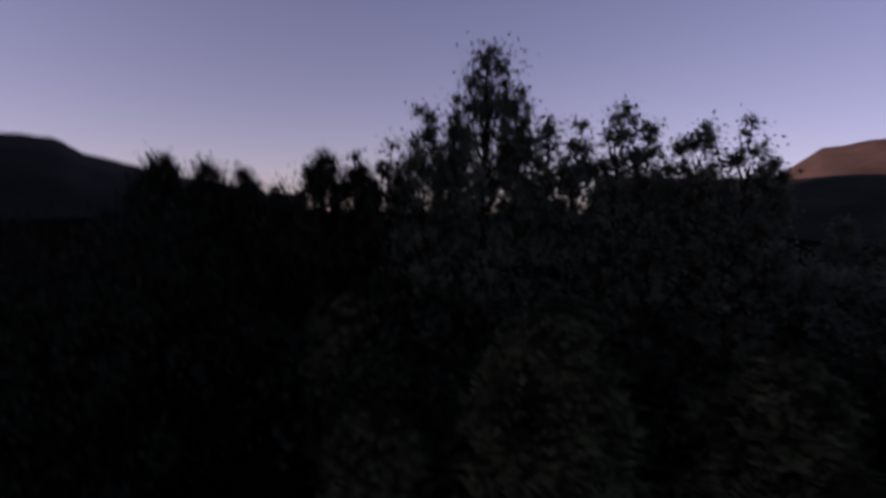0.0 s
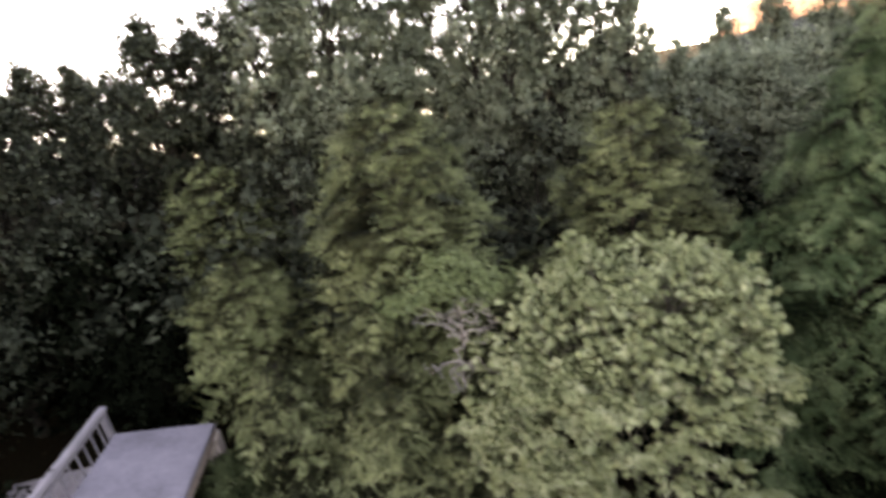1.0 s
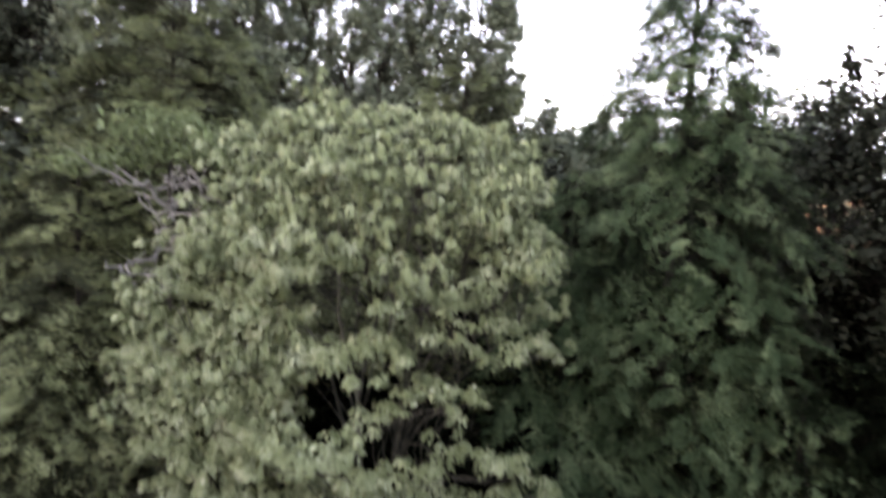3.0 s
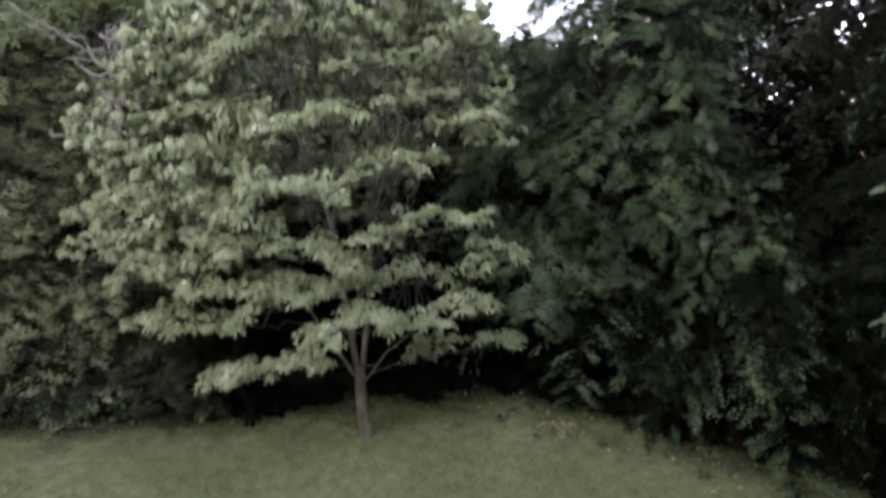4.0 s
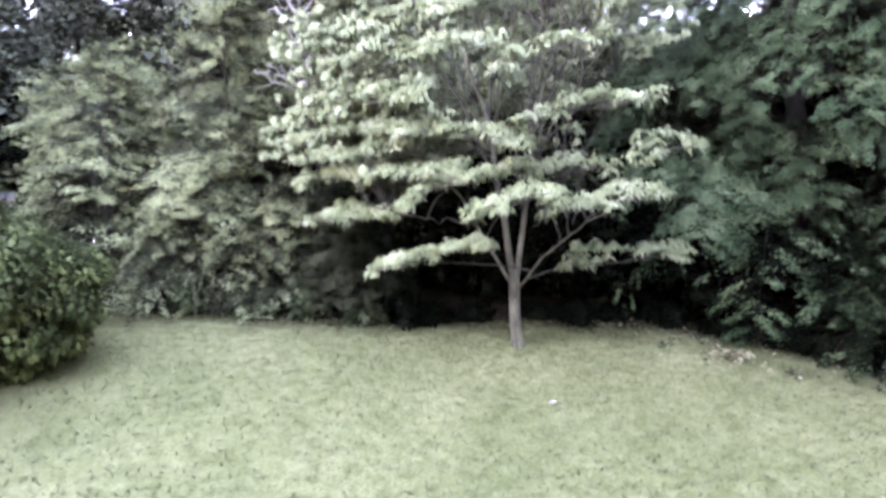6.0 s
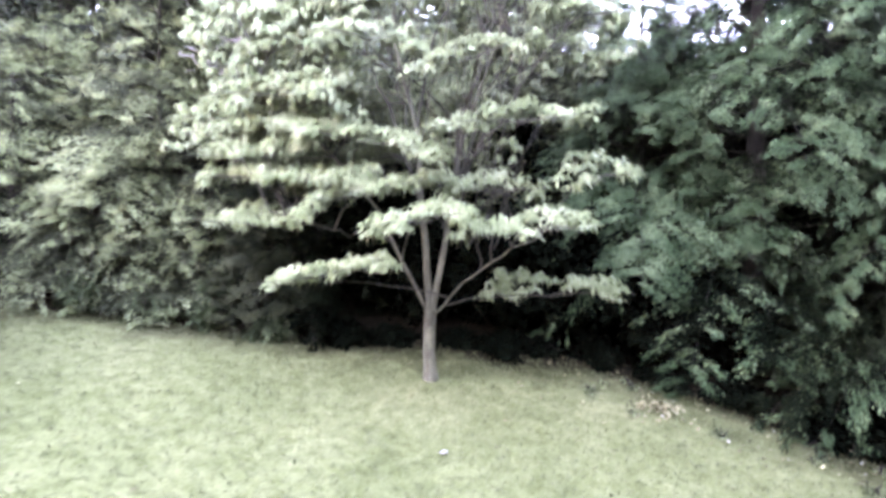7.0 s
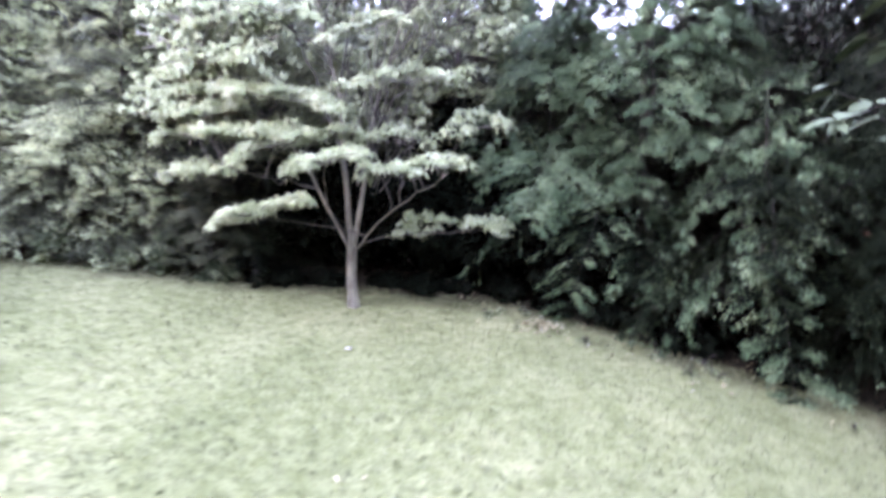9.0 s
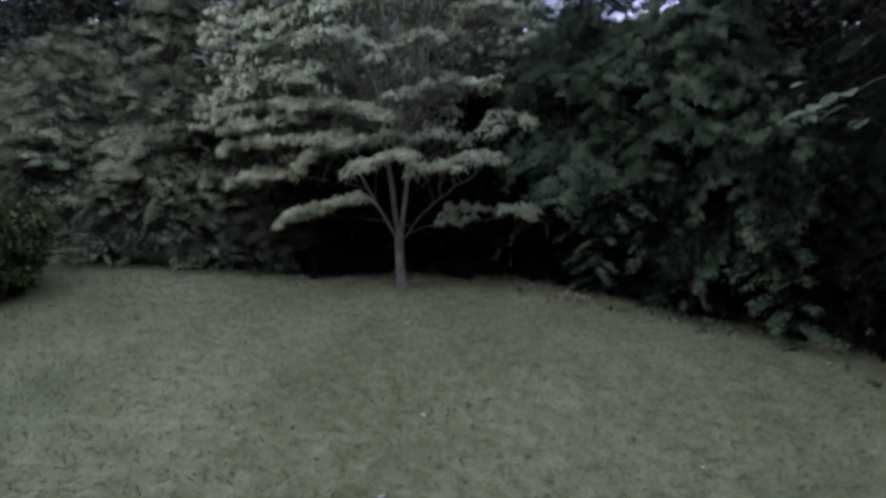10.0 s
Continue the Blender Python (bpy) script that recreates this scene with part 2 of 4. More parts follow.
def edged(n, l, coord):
    """1 on the lawn, 0 in the woodland beyond its ragged edge, where litter is coloured shade-dark."""
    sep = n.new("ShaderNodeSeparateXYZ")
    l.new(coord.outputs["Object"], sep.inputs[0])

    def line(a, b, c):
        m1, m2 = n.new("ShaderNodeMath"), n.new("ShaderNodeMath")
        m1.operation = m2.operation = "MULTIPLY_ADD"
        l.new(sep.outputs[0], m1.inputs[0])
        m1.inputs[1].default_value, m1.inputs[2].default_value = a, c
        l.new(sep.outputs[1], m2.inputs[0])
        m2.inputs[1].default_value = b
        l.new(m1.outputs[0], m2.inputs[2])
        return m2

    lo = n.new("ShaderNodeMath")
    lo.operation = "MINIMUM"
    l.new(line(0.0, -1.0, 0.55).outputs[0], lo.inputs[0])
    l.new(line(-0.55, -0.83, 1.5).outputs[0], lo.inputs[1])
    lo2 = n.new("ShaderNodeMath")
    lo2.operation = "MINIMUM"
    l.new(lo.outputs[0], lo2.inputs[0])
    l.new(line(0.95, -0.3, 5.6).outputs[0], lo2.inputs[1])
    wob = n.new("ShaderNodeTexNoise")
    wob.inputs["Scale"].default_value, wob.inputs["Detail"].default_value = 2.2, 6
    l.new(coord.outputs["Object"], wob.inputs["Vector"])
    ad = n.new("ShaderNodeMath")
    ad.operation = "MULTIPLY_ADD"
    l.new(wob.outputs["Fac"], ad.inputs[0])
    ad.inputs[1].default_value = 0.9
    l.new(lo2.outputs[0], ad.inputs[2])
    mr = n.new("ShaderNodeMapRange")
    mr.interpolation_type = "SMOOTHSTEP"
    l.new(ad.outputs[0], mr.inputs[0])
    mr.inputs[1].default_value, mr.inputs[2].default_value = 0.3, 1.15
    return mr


def lawn_material():
    m, n, l, b = material("lawn_turf")
    coord = n.new("ShaderNodeTexCoord")
    big, mid, fine = n.new("ShaderNodeTexNoise"), n.new("ShaderNodeTexNoise"), n.new("ShaderNodeTexNoise")
    for t, sc, de in ((big, 0.9, 4), (mid, 9, 6), (fine, 42, 8)):
        t.inputs["Scale"].default_value, t.inputs["Detail"].default_value = sc, de
        l.new(coord.outputs["Object"], t.inputs["Vector"])
    r1 = ramp(n, [(0.3, (0.076, 0.087, 0.042)), (0.5, (0.095, 0.105, 0.053)), (0.72, (0.12, 0.126, 0.068))])
    r2 = ramp(n, [(0.3, (0.66, 0.68, 0.62)), (0.7, (1.1, 1.1, 1.1))])
    r3 = ramp(n, [(0.32, (0.68, 0.72, 0.6)), (0.68, (1.06, 1.06, 1.02))])
    l.new(big.outputs["Fac"], r1.inputs[0])
    l.new(fine.outputs["Fac"], r2.inputs[0])
    l.new(mid.outputs["Fac"], r3.inputs[0])

    def times(a, c):
        mul = n.new("ShaderNodeMix")
        mul.data_type, mul.blend_type = "RGBA", "MULTIPLY"
        mul.inputs[0].default_value = 1
        l.new(a, mul.inputs[6])
        l.new(c, mul.inputs[7])
        return mul.outputs[2]

    turf = times(times(r1.outputs[0], r2.outputs[0]), r3.outputs[0])
    # leaf litter darkened to near-black to hold the shade under the trees
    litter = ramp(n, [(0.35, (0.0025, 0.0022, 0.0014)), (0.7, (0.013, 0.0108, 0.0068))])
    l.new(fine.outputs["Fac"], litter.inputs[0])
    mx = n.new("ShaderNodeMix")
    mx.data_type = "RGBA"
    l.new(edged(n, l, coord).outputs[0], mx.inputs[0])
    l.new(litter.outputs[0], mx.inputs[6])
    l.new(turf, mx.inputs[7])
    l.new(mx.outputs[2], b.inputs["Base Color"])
    b.inputs["Roughness"].default_value = 0.95
    b.inputs["Specular IOR Level"].default_value = 0.0
    bp = n.new("ShaderNodeBump")
    bp.inputs["Strength"].default_value, bp.inputs["Distance"].default_value = 0.3, 0.02
    l.new(fine.outputs["Fac"], bp.inputs["Height"])
    l.new(bp.outputs[0], b.inputs["Normal"])
    return m


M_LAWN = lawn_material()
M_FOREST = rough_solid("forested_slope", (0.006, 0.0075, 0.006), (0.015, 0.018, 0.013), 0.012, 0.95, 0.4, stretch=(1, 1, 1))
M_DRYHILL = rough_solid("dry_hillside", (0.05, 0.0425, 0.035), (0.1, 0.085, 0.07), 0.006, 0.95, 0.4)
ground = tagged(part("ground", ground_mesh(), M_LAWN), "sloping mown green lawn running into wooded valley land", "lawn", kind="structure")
# the crest out of view is raised to keep sun off garden and hill
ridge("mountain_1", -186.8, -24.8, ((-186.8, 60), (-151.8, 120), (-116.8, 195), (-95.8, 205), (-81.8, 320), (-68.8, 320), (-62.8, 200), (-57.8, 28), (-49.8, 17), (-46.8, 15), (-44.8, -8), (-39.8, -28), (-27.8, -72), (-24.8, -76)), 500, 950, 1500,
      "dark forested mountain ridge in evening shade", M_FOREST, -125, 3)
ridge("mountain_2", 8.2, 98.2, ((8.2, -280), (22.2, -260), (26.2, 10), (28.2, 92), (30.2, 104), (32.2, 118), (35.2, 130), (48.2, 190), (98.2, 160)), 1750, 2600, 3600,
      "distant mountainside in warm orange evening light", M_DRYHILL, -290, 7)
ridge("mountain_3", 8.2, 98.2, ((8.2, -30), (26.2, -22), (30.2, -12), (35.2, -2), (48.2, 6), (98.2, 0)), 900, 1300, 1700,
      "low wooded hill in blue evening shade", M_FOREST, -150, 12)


# ---- an unseen wall added behind the camera to cut low sky light ----
def blocker_wall():
    me = bpy.data.meshes.new("sky_block_wall")
    bm = bmesh.new()
    m = Matrix.Translation((-0.5, -9.2, 1.3)) @ Matrix.Diagonal((19, 0.35, 7.0, 1))
    vs = bmesh.ops.create_cube(bm, size=1.0, matrix=m)["verts"]
    bmesh.ops.bevel(bm, geom=list({e for v in vs for e in v.link_edges}), offset=0.03, segments=2, affect="EDGES")
    bm.to_mesh(me)
    bm.free()
    me.materials.append(rough_solid("blocker_brown", (0.025, 0.02, 0.016), (0.05, 0.04, 0.0325), 3, 0.85, 0.4, stretch=(0.2, 1, 3)))
    tagged(part("sky_block_wall", me, None), "plain brown unseen wall added to block low sky light", "wall", kind="structure")


blocker_wall()


# ---- trees ----
def leaf_blade(mat):
    """One broad leaf, 1 m long along +x: a folded, slightly cupped blade."""
    bm = bmesh.new()
    xs = (0.0, 0.12, 0.35, 0.6, 0.82, 1.0)
    ws = (0.02, 0.16, 0.25, 0.22, 0.11, 0.0)
    mid = [bm.verts.new((x, 0, -0.10 * x * x)) for x in xs]
    lf = [bm.verts.new((x, w, 0.06 * w / 0.25 - 0.12 * x * x)) for x, w in zip(xs[1:-1], ws[1:-1])]
    rt = [bm.verts.new((x, -w, 0.06 * w / 0.25 - 0.12 * x * x)) for x, w in zip(xs[1:-1], ws[1:-1])]
    for sgn, row in ((1, lf), (-1, rt)):
        bm.faces.new((mid[0], mid[1], row[0])[::sgn])
        for i in range(3):
            bm.faces.new((mid[i + 1], mid[i + 2], row[i + 1], row[i])[::sgn])
        bm.faces.new((mid[4], mid[5], row[3])[::sgn])
    for f in bm.faces:
        f.smooth = True
    me = bpy.data.meshes.new("leaf")
    bm.to_mesh(me)
    bm.free()
    me.materials.append(mat)
    return me


def leaf_turn(rng, out, hang):
    """A turn for a leaf blade: its tip outward and down, its face up."""
    d = Vector((out[0] + rng.normal(0, 0.5), out[1] + rng.normal(0, 0.5), -hang)).normalized()
    side = d.cross(Vector((rng.normal(0, 0.3), rng.normal(0, 0.3), 1))).normalized()
    upv = side.cross(d)
    return Matrix((d, -side, upv)).transposed().to_4x4()


def single_leaf_material(name, dark, light):
    m, n, l, b = material(name)
    info = n.new("ShaderNodeObjectInfo")
    coord, tex = n.new("ShaderNodeTexCoord"), n.new("ShaderNodeTexNoise")
    tex.inputs["Scale"].default_value = 9
    l.new(coord.outputs["Object"], tex.inputs["Vector"])
    ad = n.new("ShaderNodeMath")
    ad.operation = "MULTIPLY_ADD"
    l.new(tex.outputs["Fac"], ad.inputs[0])
    ad.inputs[1].default_value = 0.35
    l.new(info.outputs["Random"], ad.inputs[2])
    r = ramp(n, [(0.1, dark), (1.15 / 1.35, light)])
    l.new(ad.outputs[0], r.inputs[0])
    l.new(r.outputs[0], b.inputs["Base Color"])
    b.inputs["Roughness"].default_value = 0.6
    b.inputs["Specular IOR Level"].default_value = 0.04
    return m


def dogwood():
    """Tiers of leafy branches on a forked trunk that leans a little towards the open lawn."""
    rng = np.random.default_rng(11)
    t = thing("dogwood_tree", (0, 0, 0), "small grey-barked dogwood with tiers of pale green leaves", "tree")
    P, A, U, L, twigs = [], [], [], [], []
    limbs = []
    fork = (0.0, -0.085, 0.58)
    for root, e, r0 in ((fork, (-0.55, 0.15, 4.9), 0.033), (fork, (0.75, -0.25, 3.7), 0.029), (fork, (-1.5, -0.35, 2.7), 0.019), (fork, (1.05, -0.4, 1.42), 0.014),
                        ((0, 3), (-1.2, -0.1, 3.9), 0.02), ((0, 5), (0.3, 0.0, 4.3), 0.018), ((0, 4), (-0.7, 0.9, 3.6), 0.016), ((1, 4), (1.25, -0.45, 3.2), 0.018), ((1, 5), (0.6, 0.7, 3.6), 0.016), ((2, 4), (-1.3, -0.6, 1.5), 0.013),
                        ((1, 3), (0.45, -0.4, 3.3), 0.014), ((1, 4), (1.0, -0.15, 3.5), 0.013), ((0, 4), (0.15, -0.2, 3.5), 0.014), ((1, 6), (0.85, -0.6, 3.1), 0.011), ((0, 6), (-0.15, -0.3, 3.7), 0.012), ((1, 7), (1.2, 0.1, 3.3), 0.011)):
        if len(root) == 2:
            root = limbs[root[0]][root[1]][:3]
        root, end = np.array(root), np.array(e)
        m = root + (end - root) * (0.28, 0.28, 0.4)
        limbs.append(wander(rng, root, m, 6, r0, r0 * 0.7, 0.012) + wander(rng, m, end, 10, r0 * 0.7, 0.006, 0.03)[1:])
    wood = np.array([q[:3] for ln in limbs for q in ln[2:]])

    def twig(to, r0):
        """A thin branch that leaves the nearest limb, rises and levels out."""
        gap = np.linalg.norm(wood - to, axis=1) + 3 * np.maximum(wood[:, 2] - to[2] + 0.1, 0)
        root = wood[np.argmin(gap + rng.uniform(0, 0.25, len(wood)))]
        ctl = root + (to - root) * (0.35, 0.35, 0.85)
        u = np.linspace(0, 1, 8)[:, None]
        p = root * (1 - u) ** 2 + ctl * 2 * u * (1 - u) + to * u * u
        k = rng.normal(0, 0.012, (8, 3)).cumsum(0)
        p = p + (k - k[0]) * np.minimum(1, 4 * u)
        twigs.append([(*q, r0 + (0.004 - r0) * v) for q, v in zip(p, u[:, 0])])

    def rosettes(C, R, n, lean=(0, 0, 0), hang=1.0):
        """Whorls of leaves at the twig ends: each leaf points out from its centre and hangs."""
        m = len(C)
        a = rng.uniform(0, 6.283, (m, n))
        o = np.stack([np.cos(a), np.sin(a), 0 * a], -1)
        rr = R[:, None] * rng.uniform(0.05, 0.9, (m, n))
        q = C[:, None] + o * rr[..., None]
        q[..., 2] += 0.05 * (1 - rr / R[:, None]) + rng.normal(0, 0.014, (m, n))
        d = o * rng.uniform(0.1, 0.75, (m, n, 1)) + np.array(lean)
        d[..., 2] -= rng.uniform(0.35, 1.35, (m, n)) * hang
        up = o * 0.55 + rng.normal(0, 0.2, (m, n, 3)) + np.array(lean) * 0.8
        up[..., 2] += 1.0
        P.append(q.reshape(-1, 3)), A.append(d.reshape(-1, 3)), U.append(up.reshape(-1, 3))
        L.append(rng.uniform(0.036, 0.066, m * n))

    def tassels(C, R, n):
        """Whorls seen as small tassels: long leaves that hang steeply from one twig end."""
        m = len(C)
        a = rng.uniform(0, 6.283, (m, n))
        o = np.stack([np.cos(a), np.sin(a), 0 * a], -1)
        rr = R[:, None] * rng.uniform(0.0, 0.7, (m, n))
        q = C[:, None] + o * rr[..., None]
        q[..., 2] += 0.03 * (1 - rr / R[:, None]) + rng.normal(0, 0.012, (m, n))
        d = o * rng.uniform(0.05, 0.6, (m, n, 1))
        d[..., 2] -= rng.uniform(0.6, 1.3, (m, n))
        up = o * 0.8 + rng.normal(0, 0.3, (m, n, 3))
        up[..., 2] += 0.75
        P.append(q.reshape(-1, 3)), A.append(d.reshape(-1, 3)), U.append(up.reshape(-1, 3))
        L.append(rng.uniform(0.036, 0.066, m * n))

    def shelf(a, b, depth, dens=860, hang=1.0, bough=1.0):
        a, b = np.array(a, float), np.array(b, float)
        c = (a + b) / 2
        axis = np.array((-0.09 * c[2], -0.09 * c[2], 0))
        back = np.array((axis[0] - c[0], axis[1] - c[1], 0))
        back = unit(back - unit(b - a) * (back @ unit(b - a)) * 0.7)
        ln = np.linalg.norm(b - a)
        n = int(dens * ln * depth / 10) + 8
        u = (np.arange(n) * 0.618 + rng.uniform(0, 1)) % 1.0
        v = rng.beta(0.8, 1.5, n)
        wob = 0.12 * np.sin(u * 9 + rng.uniform(0, 6)) + 0.07 * np.sin(u * 23 + rng.uniform(0, 6))
        edge = np.sin(np.clip(u, 0.02, 0.98) * math.pi) ** 0.45
        q = a + (b - a) * u[:, None] + back * (0.1 + (1 - edge) * 0.3 * depth + v * depth * edge + wob * 0.6)[:, None]
        q[:, 2] += 0.07 * np.sin(u * math.pi) + 0.12 * np.minimum(v, 0.5) + rng.normal(0, 0.028, n) + wob * 0.25
        rosettes(q, rng.uniform(0.05, 0.105, n), 28, -back * 0.3, 0.75 * hang)
        mid = c + back * depth * 0.4
        mid[2] += 0.02
        if rng.uniform() < bough:
            twig(mid, 0.010)
            for k in range(5):
                e = a + (b - a) * (0.1 + 0.2 * k)
                e[2] += 0.03
                twigs.append(wander(rng, mid, e, 5, 0.005, 0.002, 0.012))

    # thin upright shoots in the open middle
    for _ in range(26):
        p = np.array((rng.uniform(0.05, 0.6), rng.uniform(-0.45, -0.1), rng.uniform(1.2, 1.9)))
        e = p + np.array((rng.normal(0.12, 0.16), rng.normal(0, 0.15), rng.uniform(0.6, 1.3)))
        twigs.append(wander(rng, p, e, 8, 0.008, 0.003, 0.03))

    # the tiers that face the lawn
    first = (((-1.6, -0.5, 0.84), (-0.37, -1.09, 1.06), 0.45), ((-2.3, -0.1, 1.42), (-1.3, -0.75, 1.36), 0.5), ((-2.75, 0.2, 2.3), (-0.95, -0.95, 2.12), 0.8),
             ((-2.4, -0.1, 1.84), (-0.7, -1.1, 1.68), 0.75), ((-1.0, -1.0, 1.52), (0.12, -1.1, 1.72), 0.6), ((-0.4, -1.3, 1.32), (0.38, -1.3, 1.44), 0.5),
             ((0.36, -1.15, 1.26), (1.36, -1.05, 1.38), 0.6), ((0.7, -0.1, 0.74), (1.95, -0.2, 0.82), 0.6))
    second = (((0.1, -1.2, 2.05), (1.3, -1.15, 2.17), 0.5), ((1.2, -0.9, 1.66), (1.7, -0.8, 1.82), 0.5), ((0.18, -0.85, 1.64), (0.98, -0.8, 1.66), 0.45),
              ((-0.05, -1.15, 2.45), (0.92, -1.1, 2.74), 0.5), ((-1.3, -0.85, 2.16), (0.1, -1.2, 1.86), 0.5), ((-2.5, 0.0, 2.06), (-1.2, -0.95, 1.92), 0.55),
              ((-2.5, 0.1, 2.62), (-1.0, -0.95, 2.46), 0.6))
    third = (((-2.2, 0.0, 2.95), (-0.9, -0.95, 2.8), 0.5), ((-1.9, -0.1, 3.3), (-0.8, -0.85, 3.15), 0.5), ((-0.6, -1.2, 2.98), (0.25, -1.25, 3.05), 0.45),
             ((0.5, -1.1, 3.15), (1.2, -0.8, 3.28), 0.5), ((-1.9, -0.4, 2.5), (-0.8, -1.15, 2.32), 0.4), ((-2.9, 0.45, 2.5), (-2.0, -0.2, 2.42), 0.5),
             ((0.85, -1.0, 3.5), (1.7, -0.85, 3.68), 0.55), ((0.05, -1.25, 3.4), (0.7, -1.1, 3.48), 0.4), ((1.35, -0.5, 4.1), (1.9, 0.2, 3.9), 0.6), ((-0.65, -1.7, 2.5), (0.05, -1.75, 2.44), 0.3),
             ((-2.2, 0.2, 3.7), (-1.1, -0.8, 3.6), 0.6), ((-1.0, -1.1, 3.5), (-0.2, -1.2, 3.75), 0.5), ((1.0, -1.0, 2.95), (1.65, -0.7, 3.05), 0.5))
    for a, b, dp in first + second + third:
        airy = b[0] > 0.5
        shelf(a, b, dp * (0.85 if airy else 1.0), dens=520 if airy else 860, hang=0.75 if airy else 1.0)
    # the rest of the crown, level by level
    for z in np.linspace(1.9, 2.9, 6):
        rad = np.interp(z, [1.4, 1.8, 2.6, 3.4], [1.4, 1.8, 1.9, 1.75])
        k = int(round(3.2 + rad * 2.4))
        a0 = rng.uniform(0, 6.28)
        for i in range(k):
            a = a0 + 6.283 * (i + rng.uniform(-0.3, 0.3)) / k
            if math.cos(a) < 0.15 or (math.sin(a) > -0.1 and rng.uniform() < 0.75):
                continue
            rr = rad * rng.uniform(0.6, 1.05) * (0.92 - 0.12 * math.sin(a))
            o = np.array((math.sin(a), math.cos(a), 0))
            sd_ = np.array((o[1], -o[0], 0))
            c = np.array((-0.5, -0.1 * z + 0.2, z + rng.uniform(-0.24, 0.24))) + o * rr
            w = rng.uniform(0.32, 0.55) * min(1, rad)
            shelf(c - sd_ * w + (0, 0, rng.uniform(-0.2, 0.2)), c + sd_ * w + (0, 0, rng.uniform(-0.2, 0.2)), rr * rng.uniform(0.4, 0.65), dens=620, bough=0.5)

    # whorls that hang between the tiers on the sunset side
    C = []
    for _ in range(44):
        u, w = rng.uniform(0, 1), rng.uniform(-0.05, 0.5)
        C.append(np.array((-2.55 + 1.85 * u, 0.1 - 1.15 * u, rng.uniform(2.1, 3.5) - 0.25 * u)) + np.array((0.6, 0.8, 0)) * w)
    # whorls that close the dome over the tiers
    for _ in range(760):
        z = 2.2 + 2.85 * rng.uniform(0, 1) ** 0.9
        a = rng.uniform(0, 6.283)
        rad = np.interp(z, [2.2, 3.0, 3.7, 4.3, 4.7, 4.92, 5.05], [1.6, 1.85, 1.92, 1.75, 1.5, 1.1, 0.6]) * rng.uniform(0.35, 1.03) ** 0.45
        rad *= 1.06 + 0.09 * math.sin(3 * a + 1.3 * z) + 0.08 * math.sin(7 * a - 2.1 * z) - 0.2 * (((z + 0.15 * math.sin(2 * a + 1)) / 0.45) % 1.0)
        c = np.array((np.interp(z, [2.2, 3.2, 4.6, 5.2], [-0.45, -0.15, 0.0, -0.3]), 0.12 + 0.03 * z, z)) + np.array((math.sin(a), math.cos(a) * (0.62 if math.cos(a) > 0 else 0.85), 0)) * rad
        if -0.75 < c[0] < 1.35 and z < 3.75 and math.cos(a) < 0.75 and rng.uniform() < 0.93:      # the open side, where the limbs show
            continue
        if z < 3.3 and math.cos(a) < 0.1 and rng.uniform() < 0.7:
            continue
        c[2] += 0.13 * max(0.0, c[0]) * smooth(3.6, 4.4, z)
        C.append(c)
    for z in (4.85, 4.92, 4.98, 5.04, 5.1, 5.15, 5.2, 5.25, 5.3, 5.35, 5.4):
        C.append(np.array((-0.69 + rng.normal(0, 0.06), 0.36, z)))
    for c in C[::3]:
        twig(c, 0.007)
    C = np.repeat(np.array(C), 5, 0)
    C = C + rng.normal(0, 1, C.shape) * (0.095, 0.095, 0.05)
    tassels(C, rng.uniform(0.04, 0.09, len(C)), 34)
    front = sum(len(q) for q in P[:16])
    P, A, U, L = map(np.concatenate, (P, A, U, L))
    pick = rng.choice(front, 280, replace=False)
    me = leaf_blade(single_leaf_material("dogwood_single_leaf", (0.075, 0.095, 0.042), (0.28, 0.31, 0.20)))
    for i in pick:
        d = Vector(A[i]).normalized()
        side = d.cross(Vector(U[i])).normalized()
        m = Matrix((d, -side, side.cross(d))).transposed().to_4x4()
        part("leaf", me, None, t).matrix_basis = Matrix.Translation(P[i] + (0, 0, 0.01)) @ m @ Matrix.Scale(L[i] * 1.05, 4)
    rest = np.setdiff1d(np.arange(len(P)), pick)
    P, A, U, L = P[rest], A[rest], U[rest], L[rest]
    part("crown", leaf_mesh("crown", P, A, U, L, L * 0.36, M_DOGLEAF, soft=U), None, t, "tiers of drooping pale green leaves")["kind"] = "stuff"
    trunk = [(0, 0, -0.12, 0.105), (0.0, 0, 0.02, 0.074), (-0.005, -0.01, 0.12, 0.061), (-0.015, -0.02, 0.25, 0.056), (-0.01, -0.06, 0.5, 0.053), (0.0, -0.09, 0.66, 0.054)]
    part("trunk", tube_mesh("trunk", [trunk], M_BARK, 12), None, t)
    for k, ln in enumerate(limbs):
        part("limb", tube_mesh("limb", [ln], M_BARK if k < 4 else M_TWIG, 8), None, t)
        for _ in range(4):
            p = np.array(ln[int(rng.integers(6, 14))][:3])
            twigs.append(wander(rng, p, p + np.array((rng.normal(0, 0.15), rng.normal(0, 0.15), rng.uniform(0.4, 0.8))), 6, 0.009, 0.003, 0.02))
    part("branchwork", tube_mesh("branchwork", twigs, M_TWIG, 5), None, t)["kind"] = "stuff"
    return t


